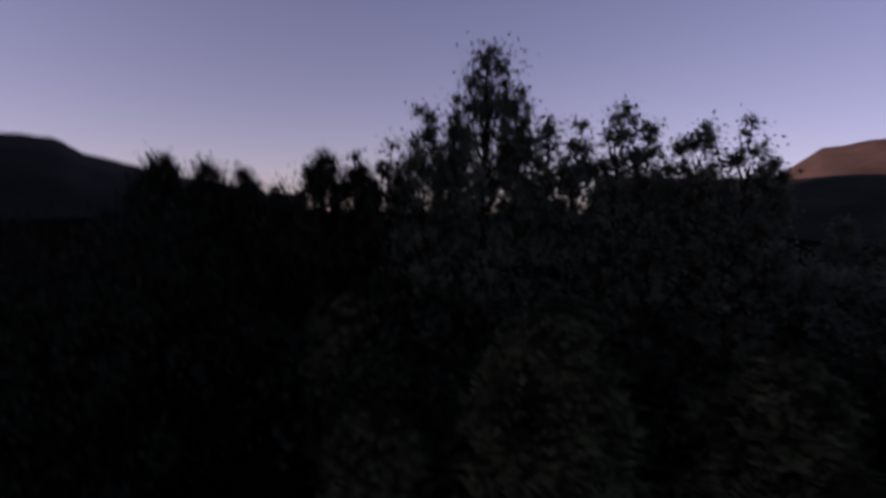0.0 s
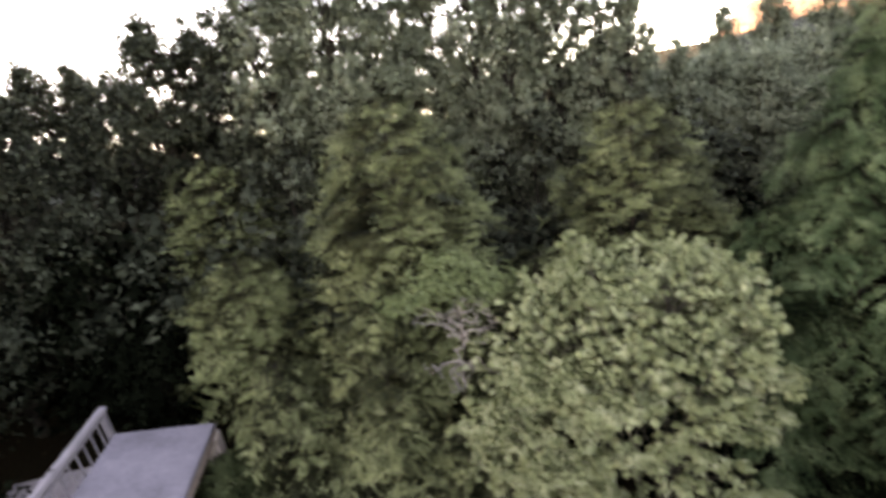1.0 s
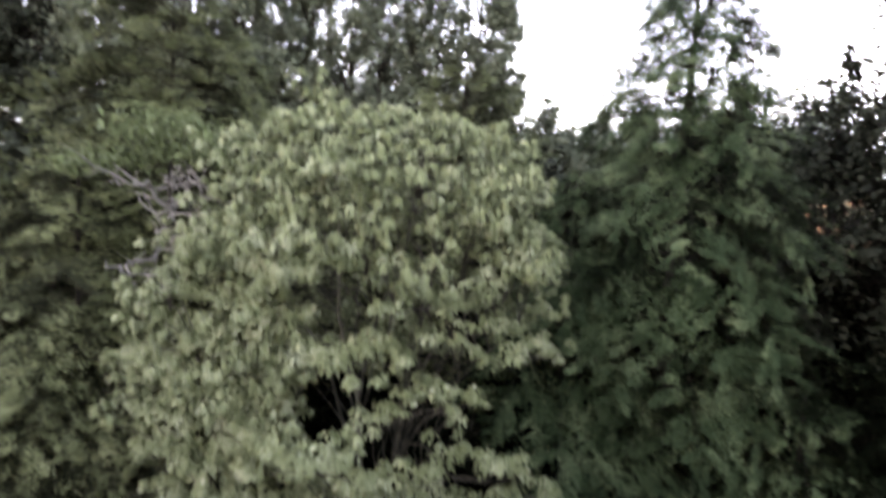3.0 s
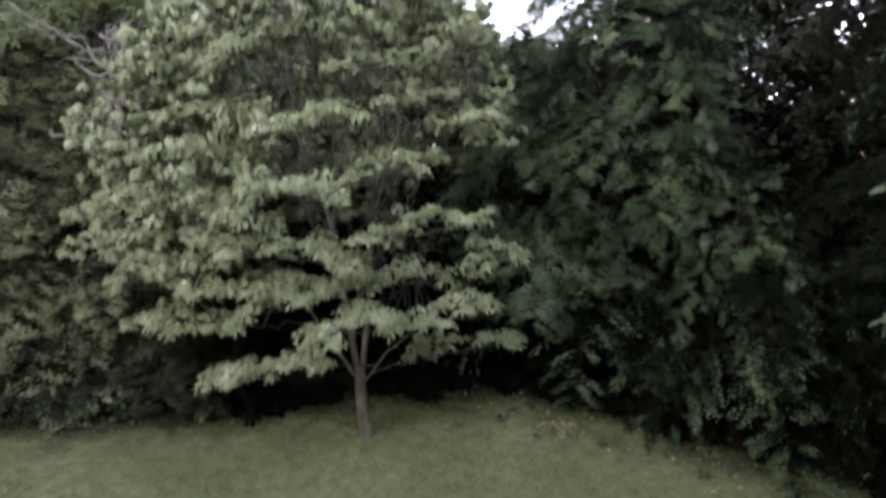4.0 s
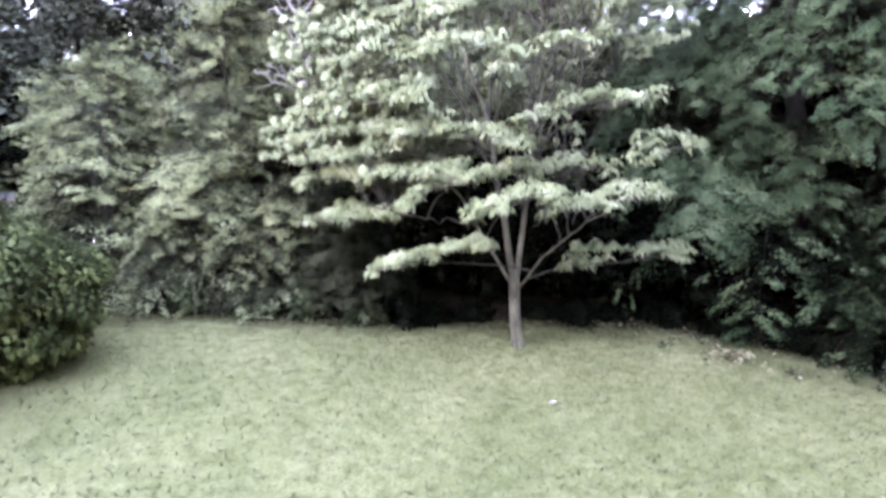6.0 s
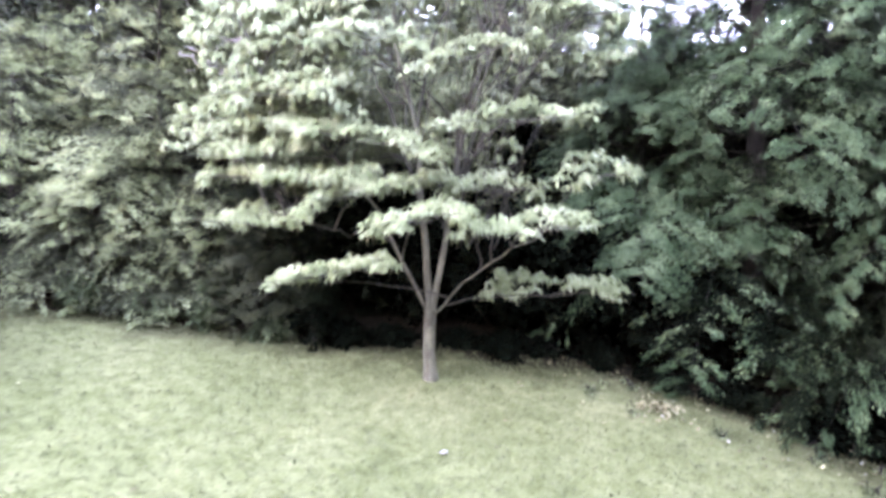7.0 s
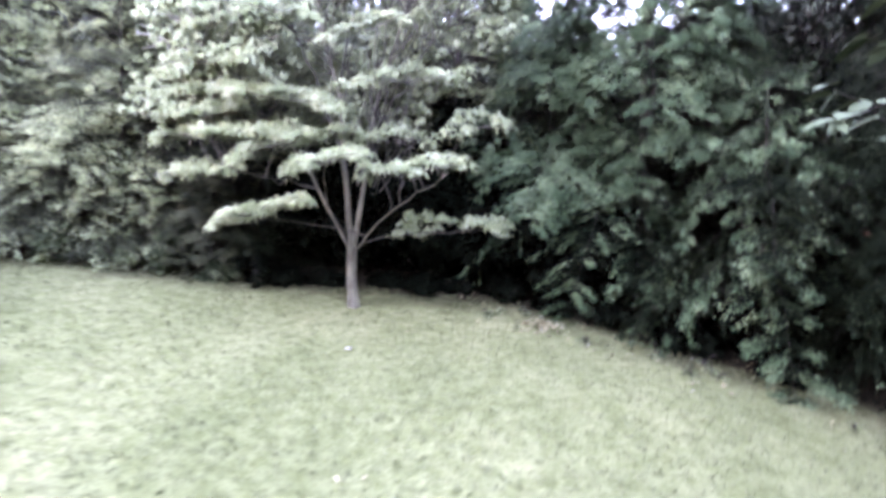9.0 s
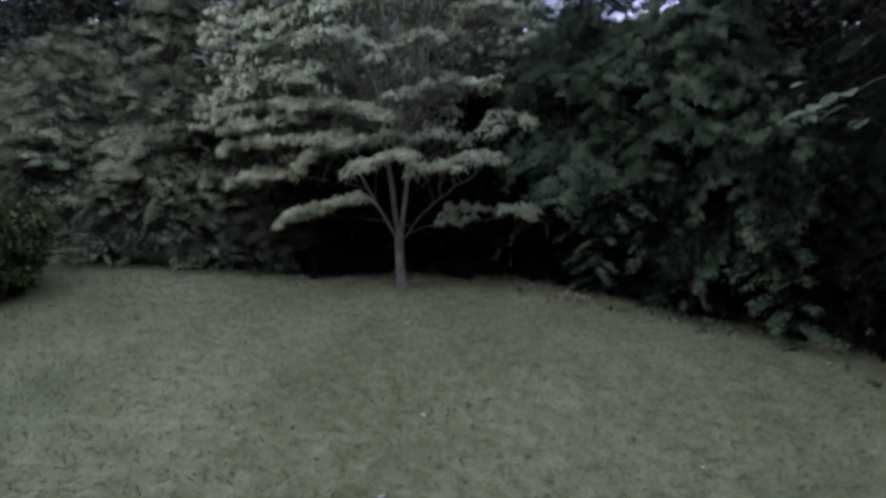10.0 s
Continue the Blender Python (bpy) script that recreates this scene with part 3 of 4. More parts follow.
def bough_tree(name, at, height, radius, label, mat, tip_mat, seed, boughs=90, low=0.3, droop=0.45, rise=0.12, shape=0.8, needle=0.075, dens=1.0, group="", top=0.15,
               flat=0.5, round_top=0.0, lift=0.0, slim=0.36, crowd=0.95, messy=0.45, wide=0.3, young=0.86, face=0.8, shaded=0.0, fingers=10.0, ply=0.035, uneven=0.0, fuzz=0.2, category="conifer"):
    """A conifer: trunk, and separate boughs, each a plate of side twigs set with short sprigs, darkened inside as shade
    and paler at the tips.
    """
    rng = np.random.default_rng(seed)
    t = thing(name, at, label, category, group)
    P, A, U, L, K, N, lines = [], [], [], [], [], [], []
    zs = low + (height - low) * (np.arange(boughs) / boughs) ** crowd
    for i, z in enumerate(zs):
        u = (z - low) / (height - low)
        prof = (1 - u) ** shape * (1 - round_top) + round_top * math.sqrt(max(0, 1 - u ** 2.2))
        r = max(0.26, radius * (prof * (1 - top) + top * (1 - u) ** 0.3) * rng.uniform(0.62, 1.12))
        a = i * 2.39996 + rng.uniform(-0.35, 0.35)
        out = np.array((math.sin(a), math.cos(a), 0))
        side = np.array((-out[1], out[0], 0))
        sg = droop * r * rng.uniform(0.6, 1.4)
        up = rise * r * rng.uniform(0.5, 1.5)
        twist = rng.normal(0, 0.25)
        k = max(7, int(6 + fingers * r))
        s = np.clip(rng.uniform(0.25 if r > 0.8 else 0.1, 1.0, 2 * k) ** 0.85, 0, 1)
        sgn = np.tile((1.0, -1.0), k)
        tl = (wide * r * (1.1 - s) + 0.12) * rng.uniform(0.4, 1.35, 2 * k)
        m = max(5, int(round(9 * dens * (0.5 + 0.5 * min(r, 2.0)) * 10.0 / fingers)))
        pale = rng.normal(0, uneven)
        S, G, T = np.repeat(s, m), np.repeat(sgn, m), np.repeat(tl, m)
        n = len(S)
        V = rng.uniform(0, 1, n) ** 0.75
        dz = np.repeat(rng.normal(0, ply, 2 * k), m)
        fwd = np.repeat(rng.uniform(0.25, 1.2, 2 * k), m)
        q = np.array((0, 0, z)) + out * (S * r + V * T * fwd)[:, None] + side * (G * V * T + rng.normal(0, 0.03, n))[:, None]
        q[:, 2] += up * np.sin(S * math.pi) - sg * S ** 2 - flat * T * V ** 2 + twist * G * V * T + dz + rng.normal(0, 0.02, n)
        d = out * (fwd + rng.normal(0, messy, n))[:, None] + side * (G * 0.9 + rng.normal(0, messy, n))[:, None]
        d[:, 2] -= 2 * flat * V + rng.normal(0.1, messy * 0.7, n) - lift
        N.append(np.tile(out * 0.9, (n, 1)) + side * (0.5 * G * V)[:, None] + np.array((0, 0, 0.75)) + rng.normal(0, fuzz, (n, 3)))
        P.append(q), A.append(d)
        U.append(np.tile((0, 0, 1.0), (n, 1)) + out * face + rng.normal(0, 0.35, (n, 3)))
        L.append(rng.uniform(0.7, 1.4, n) * needle)
        # pale sprigs thin out lower down, painting shade on the lower boughs
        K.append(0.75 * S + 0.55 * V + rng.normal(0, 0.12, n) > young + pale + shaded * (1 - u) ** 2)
        ss = np.array((0, 0.35, 0.7, 1.0))
        pts = np.array((0, 0, z)) + out * (ss * r)[:, None]
        pts[:, 2] += up * np.sin(ss * math.pi) - sg * ss ** 2
        lines.append([(*p, w) for p, w in zip(pts, (0.009 + 0.004 * r, 0.006, 0.003, 0.001))])
    P, A, U, L, K, N = map(np.concatenate, (P, A, U, L, K, N))
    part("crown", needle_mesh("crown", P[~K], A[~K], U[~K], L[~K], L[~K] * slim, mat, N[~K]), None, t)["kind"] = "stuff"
    part("pale_sprigs", needle_mesh("pale_sprigs", P[K], A[K], U[K], L[K], L[K] * slim, tip_mat, N[K]), None, t, "paler sprigs at the bough tips")["kind"] = "stuff"
    part("trunk", tube_mesh("trunk", [[(0, 0, -0.3, 0.018 * height), (0, 0, height * 0.5, 0.010 * height), (0, 0, height, 0.01)]], M_DARKBARK, 8), None, t)
    part("branchwork", tube_mesh("branchwork", lines, M_DARKBARK, 4), None, t)["kind"] = "stuff"
    return t


def broadleaf(name, at, height, radius, label, mat, seed, leaf=0.2, clumps=70, per=110, base=0.3, squash=1.0, group="", category="tree", clump=(0.16, 0.32), simple=False):
    """Trunk, forking limbs and a crown of leaf clumps with gaps between them."""
    rng = np.random.default_rng(seed)
    t = thing(name, at, label, category, group)
    P, A, U, L, N, limbs = [], [], [], [], [], []
    for i in range(clumps):
        d = unit(rng.normal(0, 1, 3))
        rr = rng.uniform(0.3, 1.0) ** 0.5
        c = np.array((d[0] * radius * rr, d[1] * radius * rr, 0))
        h = (base + (1 - base) * (0.5 + 0.5 * d[2] * rr)) * height
        taper = np.interp(h / height, [base, base + 0.25, 0.7, 1.0], [0.7, 1.0, 0.85, 0.3 * squash])
        c *= taper
        c[2] = h
        cr = radius * rng.uniform(*clump)
        n = int(per * rng.uniform(0.6, 1.3))
        v = unit(rng.normal(0, 1, (n, 3)))
        far = np.abs(rng.normal(0, 0.75, n)) if simple else rng.uniform(0.3, 1.1, n) ** 0.6
        q = c + v * (cr * far)[:, None] * np.array((1, 1, 0.8))
        P.append(q)
        N.append(v + unit(d) * 0.5 + np.array((0, 0, 0.35)))
        dd = v + rng.normal(0, 0.6, (n, 3))
        dd[:, 2] -= 0.5
        A.append(dd)
        U.append(v + np.array((0, 0, 0.8)) + rng.normal(0, 0.4, (n, 3)))
        L.append(leaf * rng.uniform(0.6, 1.3, n))
        root = (c[0] * 0.12, c[1] * 0.12, max(base * height * 0.6, h - radius * 0.8))
        if i % 2 == 0:
            limbs.append(wander(rng, root, c, 5, 0.003 * height, 0.004, 0.06))
    P, A, U, L, N = map(np.concatenate, (P, A, U, L, N))
    part("crown", (needle_mesh("crown", P, A, U, L, L * 0.9, mat, N) if simple else leaf_mesh("crown", P, A, U, L, L * 0.6, mat, soft=N)), None, t)["kind"] = "stuff"
    tr = wander(rng, (0, 0, -0.3), (0, 0, height * 0.85), 8, 0.016 * height, 0.01, 0.03)
    part("trunk", tube_mesh("trunk", [tr], M_DARKBARK, 8), None, t)
    part("branchwork", tube_mesh("branchwork", limbs, M_DARKBARK, 5), None, t)["kind"] = "stuff"
    return t


def on_ground(x, y, sink=0.05):
    return (x, y, float(ground_z(x, y)) - sink)


dogwood()

# conifers at the lawn's edge
HEM = "dark hemlock with drooping blue-green boughs reaching the lawn"
HEMS = dict(droop=0.5, rise=0.2, flat=0.5, messy=0.55, wide=0.42, needle=0.034, slim=0.32, young=0.68, shaded=0.12, fingers=11.0, ply=0.055, uneven=0.16, fuzz=0.45)
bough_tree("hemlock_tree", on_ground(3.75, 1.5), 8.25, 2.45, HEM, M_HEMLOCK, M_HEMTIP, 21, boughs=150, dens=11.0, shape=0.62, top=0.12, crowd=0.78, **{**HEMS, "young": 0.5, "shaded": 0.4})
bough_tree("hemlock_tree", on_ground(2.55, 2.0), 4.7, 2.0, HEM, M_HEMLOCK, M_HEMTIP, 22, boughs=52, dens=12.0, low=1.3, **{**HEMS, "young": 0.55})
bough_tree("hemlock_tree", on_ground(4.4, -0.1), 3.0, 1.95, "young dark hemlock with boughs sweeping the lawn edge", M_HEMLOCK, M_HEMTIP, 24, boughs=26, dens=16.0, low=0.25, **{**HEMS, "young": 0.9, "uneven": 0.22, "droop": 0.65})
# kept without pale tips, so its colour holds the shade at the right
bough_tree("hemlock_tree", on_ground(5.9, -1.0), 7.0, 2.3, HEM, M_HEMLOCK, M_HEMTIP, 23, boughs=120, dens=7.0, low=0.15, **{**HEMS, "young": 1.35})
HED = "grey-green yew with dense layered sprays beside the lawn"
YEW = dict(droop=0.06, rise=0.3, flat=0.1, lift=0.3, messy=0.3, slim=0.3, young=0.84, wide=0.46, ply=0.03, uneven=0.08, fuzz=0.35)
EDGE = dict(droop=0.3, rise=0.2, flat=0.3, messy=0.3, slim=0.3, young=0.88, shaded=0.12, wide=0.46, ply=0.03, uneven=0.12, fuzz=0.35)
bough_tree("yew_tree", on_ground(-3.3, 3.05), 6.45, 2.25, HED, M_OLIVE, M_OLIVETIP, 31, boughs=150, dens=6.5, round_top=0.75, needle=0.036, **YEW)
bough_tree("yew_tree", on_ground(-6.7, 3.2), 3.7, 1.75, HED, M_OLIVE, M_OLIVETIP, 32, boughs=85, dens=7.0, round_top=0.8, needle=0.036, **YEW)
bough_tree("yew_tree", on_ground(-8.3, 6.2), 5.1, 2.1, HED, M_OLIVE, M_OLIVETIP, 37, boughs=115, dens=5.5, round_top=0.8, needle=0.044, **YEW)
bough_tree("yew_tree", on_ground(-3.9, 1.9), 3.9, 1.8, HED, M_HEDGE, M_HEDGETIP, 35, boughs=66, dens=7.0, round_top=0.5, needle=0.035, low=0.1, **EDGE)
# near-black needle colours here paint the shade behind the dogwood
bough_tree("yew_tree", on_ground(-1.7, 2.0), 3.3, 1.6, "yew with dense sprays in shade-dark colours behind the dogwood", M_HEMLOCK, M_HEDGE, 33, boughs=62, dens=8.0, round_top=0.5, needle=0.035, low=0.1, **{**EDGE, "shaded": 0.5})
bough_tree("yew_tree", on_ground(1.15, 3.9), 6.0, 2.35, HED, M_OLIVE, M_OLIVETIP, 34, boughs=130, dens=5.5, round_top=0.6, needle=0.04, **{**YEW, "young": 0.8})
bough_tree("yew_tree", on_ground(-0.9, 3.4), 3.3, 1.6, HED, M_HEDGE, M_HEDGETIP, 36, boughs=70, dens=4, round_top=0.6, needle=0.05, **YEW)
broadleaf("shrub", on_ground(-4.75, -1.15, 0.1), 1.7, 1.0, "rounded yellow-green shrub at the edge of the lawn", M_YELLOWSHRUB, 41, leaf=0.06, clumps=150, per=200, base=0.03, category="shrub", clump=(0.1, 0.28))
bough_tree("yew_tree", on_ground(-5.65, 1.55), 2.7, 1.3, HED, M_HEDGE, M_HEDGETIP, 38, boughs=56, dens=7.0, round_top=0.6, needle=0.035, low=0.15, **EDGE)
broadleaf("shrub", on_ground(-6.75, 0.9, 0.1), 1.5, 0.85, "dark green shrub beside the porch post", M_SHRUB, 43, leaf=0.06, clumps=110, per=160, base=0.03, category="shrub", clump=(0.1, 0.28))
EDG = "ragged young yew with drooping sprays touching the lawn"
for i, (x, y, h, r) in enumerate(((-4.25, 1.15, 1.5, 0.8), (-3.45, 0.95, 1.2, 0.75), (-2.75, 1.15, 1.7, 0.8), (-2.05, 0.9, 1.25, 0.7), (-4.8, 1.9, 1.9, 0.9))):
    # the yew nearest the dogwood gets dim tips as painted shade
    bough_tree("young_yew", on_ground(x, y), h, r, EDG, M_HEDGE, M_HEDGETIP if x < -2.5 else M_OLIVE, 50 + i, boughs=int(26 * h), dens=7.0, round_top=0.5, needle=0.035, low=0.08, group="young yews", **EDGE)
LOW = "low leafy dark bush along the back edge of the lawn"
lrng = np.random.default_rng(17)
for i, (x, y, h, r) in enumerate(((-3.9, 0.62, 0.5, 0.3), (-3.1, 0.6, 0.35, 0.32), (-2.4, 0.66, 0.62, 0.3), (-1.75, 0.5, 0.3, 0.25), (-1.3, 0.55, 0.42, 0.32), (-0.95, 0.6, 0.3, 0.25), (-0.5, 0.75, 0.22, 0.25),
                                  (0.25, 0.85, 0.2, 0.22), (0.7, 0.75, 0.26, 0.28), (1.15, 0.85, 0.2, 0.25), (1.75, 0.8, 0.3, 0.3), (2.3, 0.5, 0.24, 0.25), (2.9, 0.2, 0.3, 0.3), (3.5, -0.25, 0.35, 0.3), (4.2, -0.75, 0.35, 0.32), (5.0, -1.5, 0.4, 0.4))):
    # from x = -1.5 on, near-black leaves paint the shade under the trees
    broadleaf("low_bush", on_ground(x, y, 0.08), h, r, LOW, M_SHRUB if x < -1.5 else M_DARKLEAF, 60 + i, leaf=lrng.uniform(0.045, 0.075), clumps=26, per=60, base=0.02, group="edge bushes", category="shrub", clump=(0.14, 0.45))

# woodland behind
WOOD = "tall woodland tree with dark green foliage behind the garden"
LEFT_WOOD = ((-14.7, 7.5, 9.9, 1.0), (-13.6, 8.3, 9.7, 1.0), (-12.7, 8.8, 9.5, 0.9), (-11.3, 8.2, 9.0, 1.3), (-9.6, 7.4, 10.1, 1.0), (-8.8, 8.3, 10.0, 0.9),
             (-7.6, 7.3, 10.5, 0.9), (-6.7, 7.4, 11.5, 0.95), (-5.95, 8.0, 11.6, 0.8), (-5.1, 7.9, 13.1, 1.3), (-4.2, 8.2, 12.1, 0.9), (-3.3, 9.2, 11.5, 1.0))
MID_WOOD = ((-2.5, 9.1, 11.3, 0.9), (-1.4, 8.9, 12.0, 0.9), (-0.6, 8.8, 11.5, 0.8), (0.3, 9.1, 11.0, 0.9), (0.9, 8.9, 11.5, 0.9), (2.0, 8.8, 11.7, 0.9), (2.6, 8.5, 10.9, 0.6),
            (4.1, 9.1, 7.6, 0.9), (5.3, 9.6, 7.3, 0.9), (6.7, 9.7, 7.0, 1.72), (9.3, 9.7, 7.3, 2.07), (11.9, 9, 8.4, 2.76), (-12.9, 5.2, 9, 1.84), (-12.5, 3.4, 8.8, 2.3), (-15.9, 2.7, 8.4, 2.99), (-19.8, 4.9, 9.1, 3.45))
# the last three are unseen, added to darken the hemlocks and lawn
RIGHT_WOOD = ((8.3, 1.6, 9.5, 2.2), (9.3, -3.5, 8, 2.4), (-13.4, 0.6, 6.2, 2.4), (7.5, 13.5, 8.6, 0.9), (8.9, 13.0, 8.8, 0.9), (10.4, 12.5, 9.0, 1.0),
              (7.9, -4.4, 8.5, 1.9), (7.6, -6.9, 9.0, 2.0), (7.2, -2.7, 7.5, 1.4))
FAR_WOOD = ((6.9, 2.6, 6.9, 1.3), (6.5, 5.0, 7.4, 1.3), (8.0, 0.6, 6.6, 1.4), (-9.5, 10.5, 7.0, 1.9), (-7.4, 11.0, 8.0, 1.7), (-5.4, 11.3, 9.3, 1.6), (-3.4, 11.6, 9.2, 1.6), (-1.4, 12.0, 9.3, 1.6), (0.6, 12.2, 9.0, 1.6), (2.6, 12.0, 8.0, 1.5),
            (4.6, 12.4, 7.0, 1.6), (6.6, 11.6, 6.8, 1.7), (8.6, 11.0, 7.2, 1.8), (-12.0, 9.8, 6.6, 2.1), (7.6, 6.6, 7.0, 1.7), (9.6, 6.4, 7.2, 1.9),
            (-1.7, 10.3, 8.0, 1.5), (-0.4, 10.3, 8.0, 1.5), (1.0, 10.4, 7.9, 1.5), (2.3, 10.2, 7.8, 1.5), (3.6, 10.4, 7.4, 1.5), (5.0, 10.2, 7.4, 1.5), (6.2, 10.6, 7.4, 1.5))
for i, (x, y, h, r) in enumerate(LEFT_WOOD + MID_WOOD + RIGHT_WOOD + FAR_WOOD):
    broadleaf("woodland_tree", on_ground(x, y), h - float(ground_z(x, y)), r * 1.3, WOOD, M_DARKWOODLEAF if x < -7.0 or (x > 5.6 and y < 5.5) else M_WOODLEAF, 100 + i, leaf=0.1, clumps=120 if -14 < x < -9 and y > 7 else 165 if -13 < x < -7 else 210 if x < -4 else 160, per=110, group="woodland trees", base=0.5 if x < -8 and y > 7 and h > 8.5 else 0.16, clump=(0.16, 0.34) if r < 1.4 else (0.1, 0.24), squash=1.2, simple=True)
UND = "dark leafy bush added to fill the shade under the trees"
BACK_BUSHES = ((-6.2, 2.4, 1.9, 0.8), (-16.6, 4.9, 4.7, 3.22), (-13.0, 5.7, 4.6, 2.98), (-9.7, 5.7, 4.2, 2.73), (-6.6, 6.6, 5.7, 2.73), (-3.5, 7.5, 4.9, 2.48), (-0.1, 8.3, 5.7, 2.48), (3.2, 8.2, 5.9, 2.48), (6, 4, 4.6, 2.2), (8.6, 2.5, 4.6, 2.4), (-10.9, 4.2, 4.3, 1.98), (7.6, -1.8, 4.2, 2), (-10.9, -1.8, 4.1, 2.36))
SIDE_BUSHES = ((1, 2.6, 2.4, 1.4), (-0.6, 2.4, 2, 1.2), (2.4, 3.4, 3, 1.5), (4.6, 2.8, 3.2, 1.6), (0.3, 4.2, 3.4, 1.6), (6.6, 1.2, 3.2, 1.6), (-3.2, 4.3, 3.4, 1.6), (-8.6, 8.2, 4.1, 1.98), (-1, 4.6, 2.4, 1.5), (-9.1, 3.2, 2.4, 1.36), (-4.6, 3.4, 2.2, 1.3), (-3, 3.2, 2, 1.2))
# added to shut out back light and fill the dark hollow
CAVE_BUSHES = ((-5.4, 5.0, 3.6, 1.6), (-3.6, 5.2, 3.4, 1.5), (-1.9, 5.1, 3.4, 1.5), (-0.2, 5.2, 3.6, 1.5), (1.5, 5.2, 3.8, 1.5), (3.2, 4.4, 3.8, 1.5), (5.0, 4.0, 4.0, 1.6), (6.4, 2.6, 4.0, 1.6), (-1.6, 3.2, 1.8, 1.1), (-0.4, 1.7, 1.5, 0.9), (0.7, 1.6, 1.5, 0.9), (1.8, 1.5, 1.5, 0.9), (2.8, 1, 1.2, 0.8), (5.4, 0.6, 1.4, 1), (4.6, -0.2, 0.9, 0.7), (6.4, -1.4, 1.6, 1), (5.6, 2.4, 3, 1.4), (7.2, 0, 2.6, 1.3), (7.6, 3.4, 3.6, 1.8), (2.3, 5.9, 3.2, 1.6), (2.9, 10.0, 3.6, 1.9), (11.1, 10.7, 5.4, 2.98))
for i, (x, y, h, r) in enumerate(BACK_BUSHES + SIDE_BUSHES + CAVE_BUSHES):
    # front bushes are near-black as painted shade, those at the back less so
    broadleaf("undergrowth_bush", on_ground(x, y), h, r, UND, M_DARKWOODLEAF if y > 4.8 else M_DARKLEAF, 200 + i, leaf=0.09 if y < 3.6 else 0.2, clumps=70, per=170 if y < 3.6 else 66, group="undergrowth", base=0.02, category="shrub", simple=True)


# ---- a half-dead sapling: bare grey limbs below, a fresh green top ----
def half_dead_sapling():
    rng = np.random.default_rng(71)
    t = thing("half_dead_sapling", on_ground(-2.6, 1.5), "thin sapling with bare grey dead branches and green top", "tree")
    o = np.array(on_ground(-2.6, 1.5))
    top = np.array((-2.3, 0.85, 4.75)) - o
    part("trunk", tube_mesh("trunk", [wander(rng, (0, 0, -0.1), top, 12, 0.03, 0.012, 0.03)], M_DARKBARK, 7), None, t)
    dead = []
    for i in range(17):
        u = rng.uniform(0.6, 0.93)
        p = top * u
        a = rng.uniform(0, 6.28)
        d = np.array((math.sin(a), math.cos(a) - 0.5, rng.uniform(-0.3, 1.0)))
        e = p + d * rng.uniform(0.3, 0.65)
        dead.append(wander(rng, p, e, 8, 0.02, 0.007, 0.06))
        for _ in range(3):
            v = rng.uniform(0.3, 1.0)
            q = p + (e - p) * v
            dead.append(wander(rng, q, q + rng.normal(0, 0.2, 3) + (0, 0, 0.05), 5, 0.008, 0.003, 0.03))
    part("dead_branchwork", tube_mesh("dead_branchwork", dead, M_DEAD, 5), None, t, "bare weathered grey branches")["kind"] = "stuff"
    P = []
    for c in ((-2.3, 0.8, 4.72), (-2.0, 0.7, 4.62), (-2.6, 0.8, 4.85), (-2.2, 0.95, 4.95), (-1.85, 0.8, 4.8), (-2.85, 0.9, 4.6), (-3.2, 0.95, 4.5), (-2.5, 1.1, 5.05)):
        n = 170
        q = rng.normal(0, 1, (n, 3)) * (0.2, 0.2, 0.05) + np.array(c) - o
        P.append(q)
    P = np.concatenate(P)
    d = rng.normal(0, 1, P.shape)
    d[:, 2] = -rng.uniform(0, 0.6, len(P))
    L = rng.uniform(0.06, 0.11, len(P))
    part("crown", leaf_mesh("crown", P, d, np.tile((0, 0, 1.0), (len(P), 1)) + rng.normal(0, 0.3, P.shape), L, L * 0.5, M_FRESHLEAF), None, t, "flat spray of fresh green leaves")["kind"] = "stuff"


half_dead_sapling()


# ---- a broad-leaved sapling that leans over the lawn ----
def sapling():
    rng = np.random.default_rng(83)
    at = on_ground(4.7, -2.5)
    o = np.array(at)
    t = thing("sapling", at, "young broad-leaved sapling with large pale leaves over the lawn", "tree")
    top = np.array((3.9, -2.7, 2.4)) - o
    part("trunk", tube_mesh("trunk", [wander(rng, (0, 0, -0.1), top, 9, 0.03, 0.012, 0.03)], M_DARKBARK, 7), None, t)
    me = leaf_blade(single_leaf_material("sapling_leaf", (0.01, 0.018, 0.008), (0.038, 0.054, 0.028)))
    for k, e in enumerate(((2.95, -2.9, 1.34), (3.1, -2.75, 1.55), (3.5, -2.5, 1.9), (3.7, -3.0, 2.1), (3.6, -2.4, 2.3), (4.1, -2.9, 1.6))):
        e = np.array(e) - o
        root = top * rng.uniform(0.45, 0.95)
        ln = wander(rng, root, e, 7, 0.010, 0.003, 0.02)
        part("branch", tube_mesh("branch", [ln], M_DARKBARK, 5), None, t)
        for j in range(8):
            p = np.array(ln[-1 - (j // 3)][:3]) + rng.normal(0, 0.02, 3)
            out = unit(np.array((e[0] - root[0], e[1] - root[1], 0)))
            lf = part("leaf", me, None, t)
            lf.matrix_basis = Matrix.Translation(p) @ leaf_turn(rng, out, rng.uniform(0.1, 0.7)) @ Matrix.Scale(rng.uniform(0.13, 0.22), 4)


sapling()


# ---- porch and deck of the house ----
M_ROOF = rough_solid("porch_roof_felt", (0.065, 0.064, 0.0775), (0.11, 0.1075, 0.1275), 2.2, 0.85, 0.25)
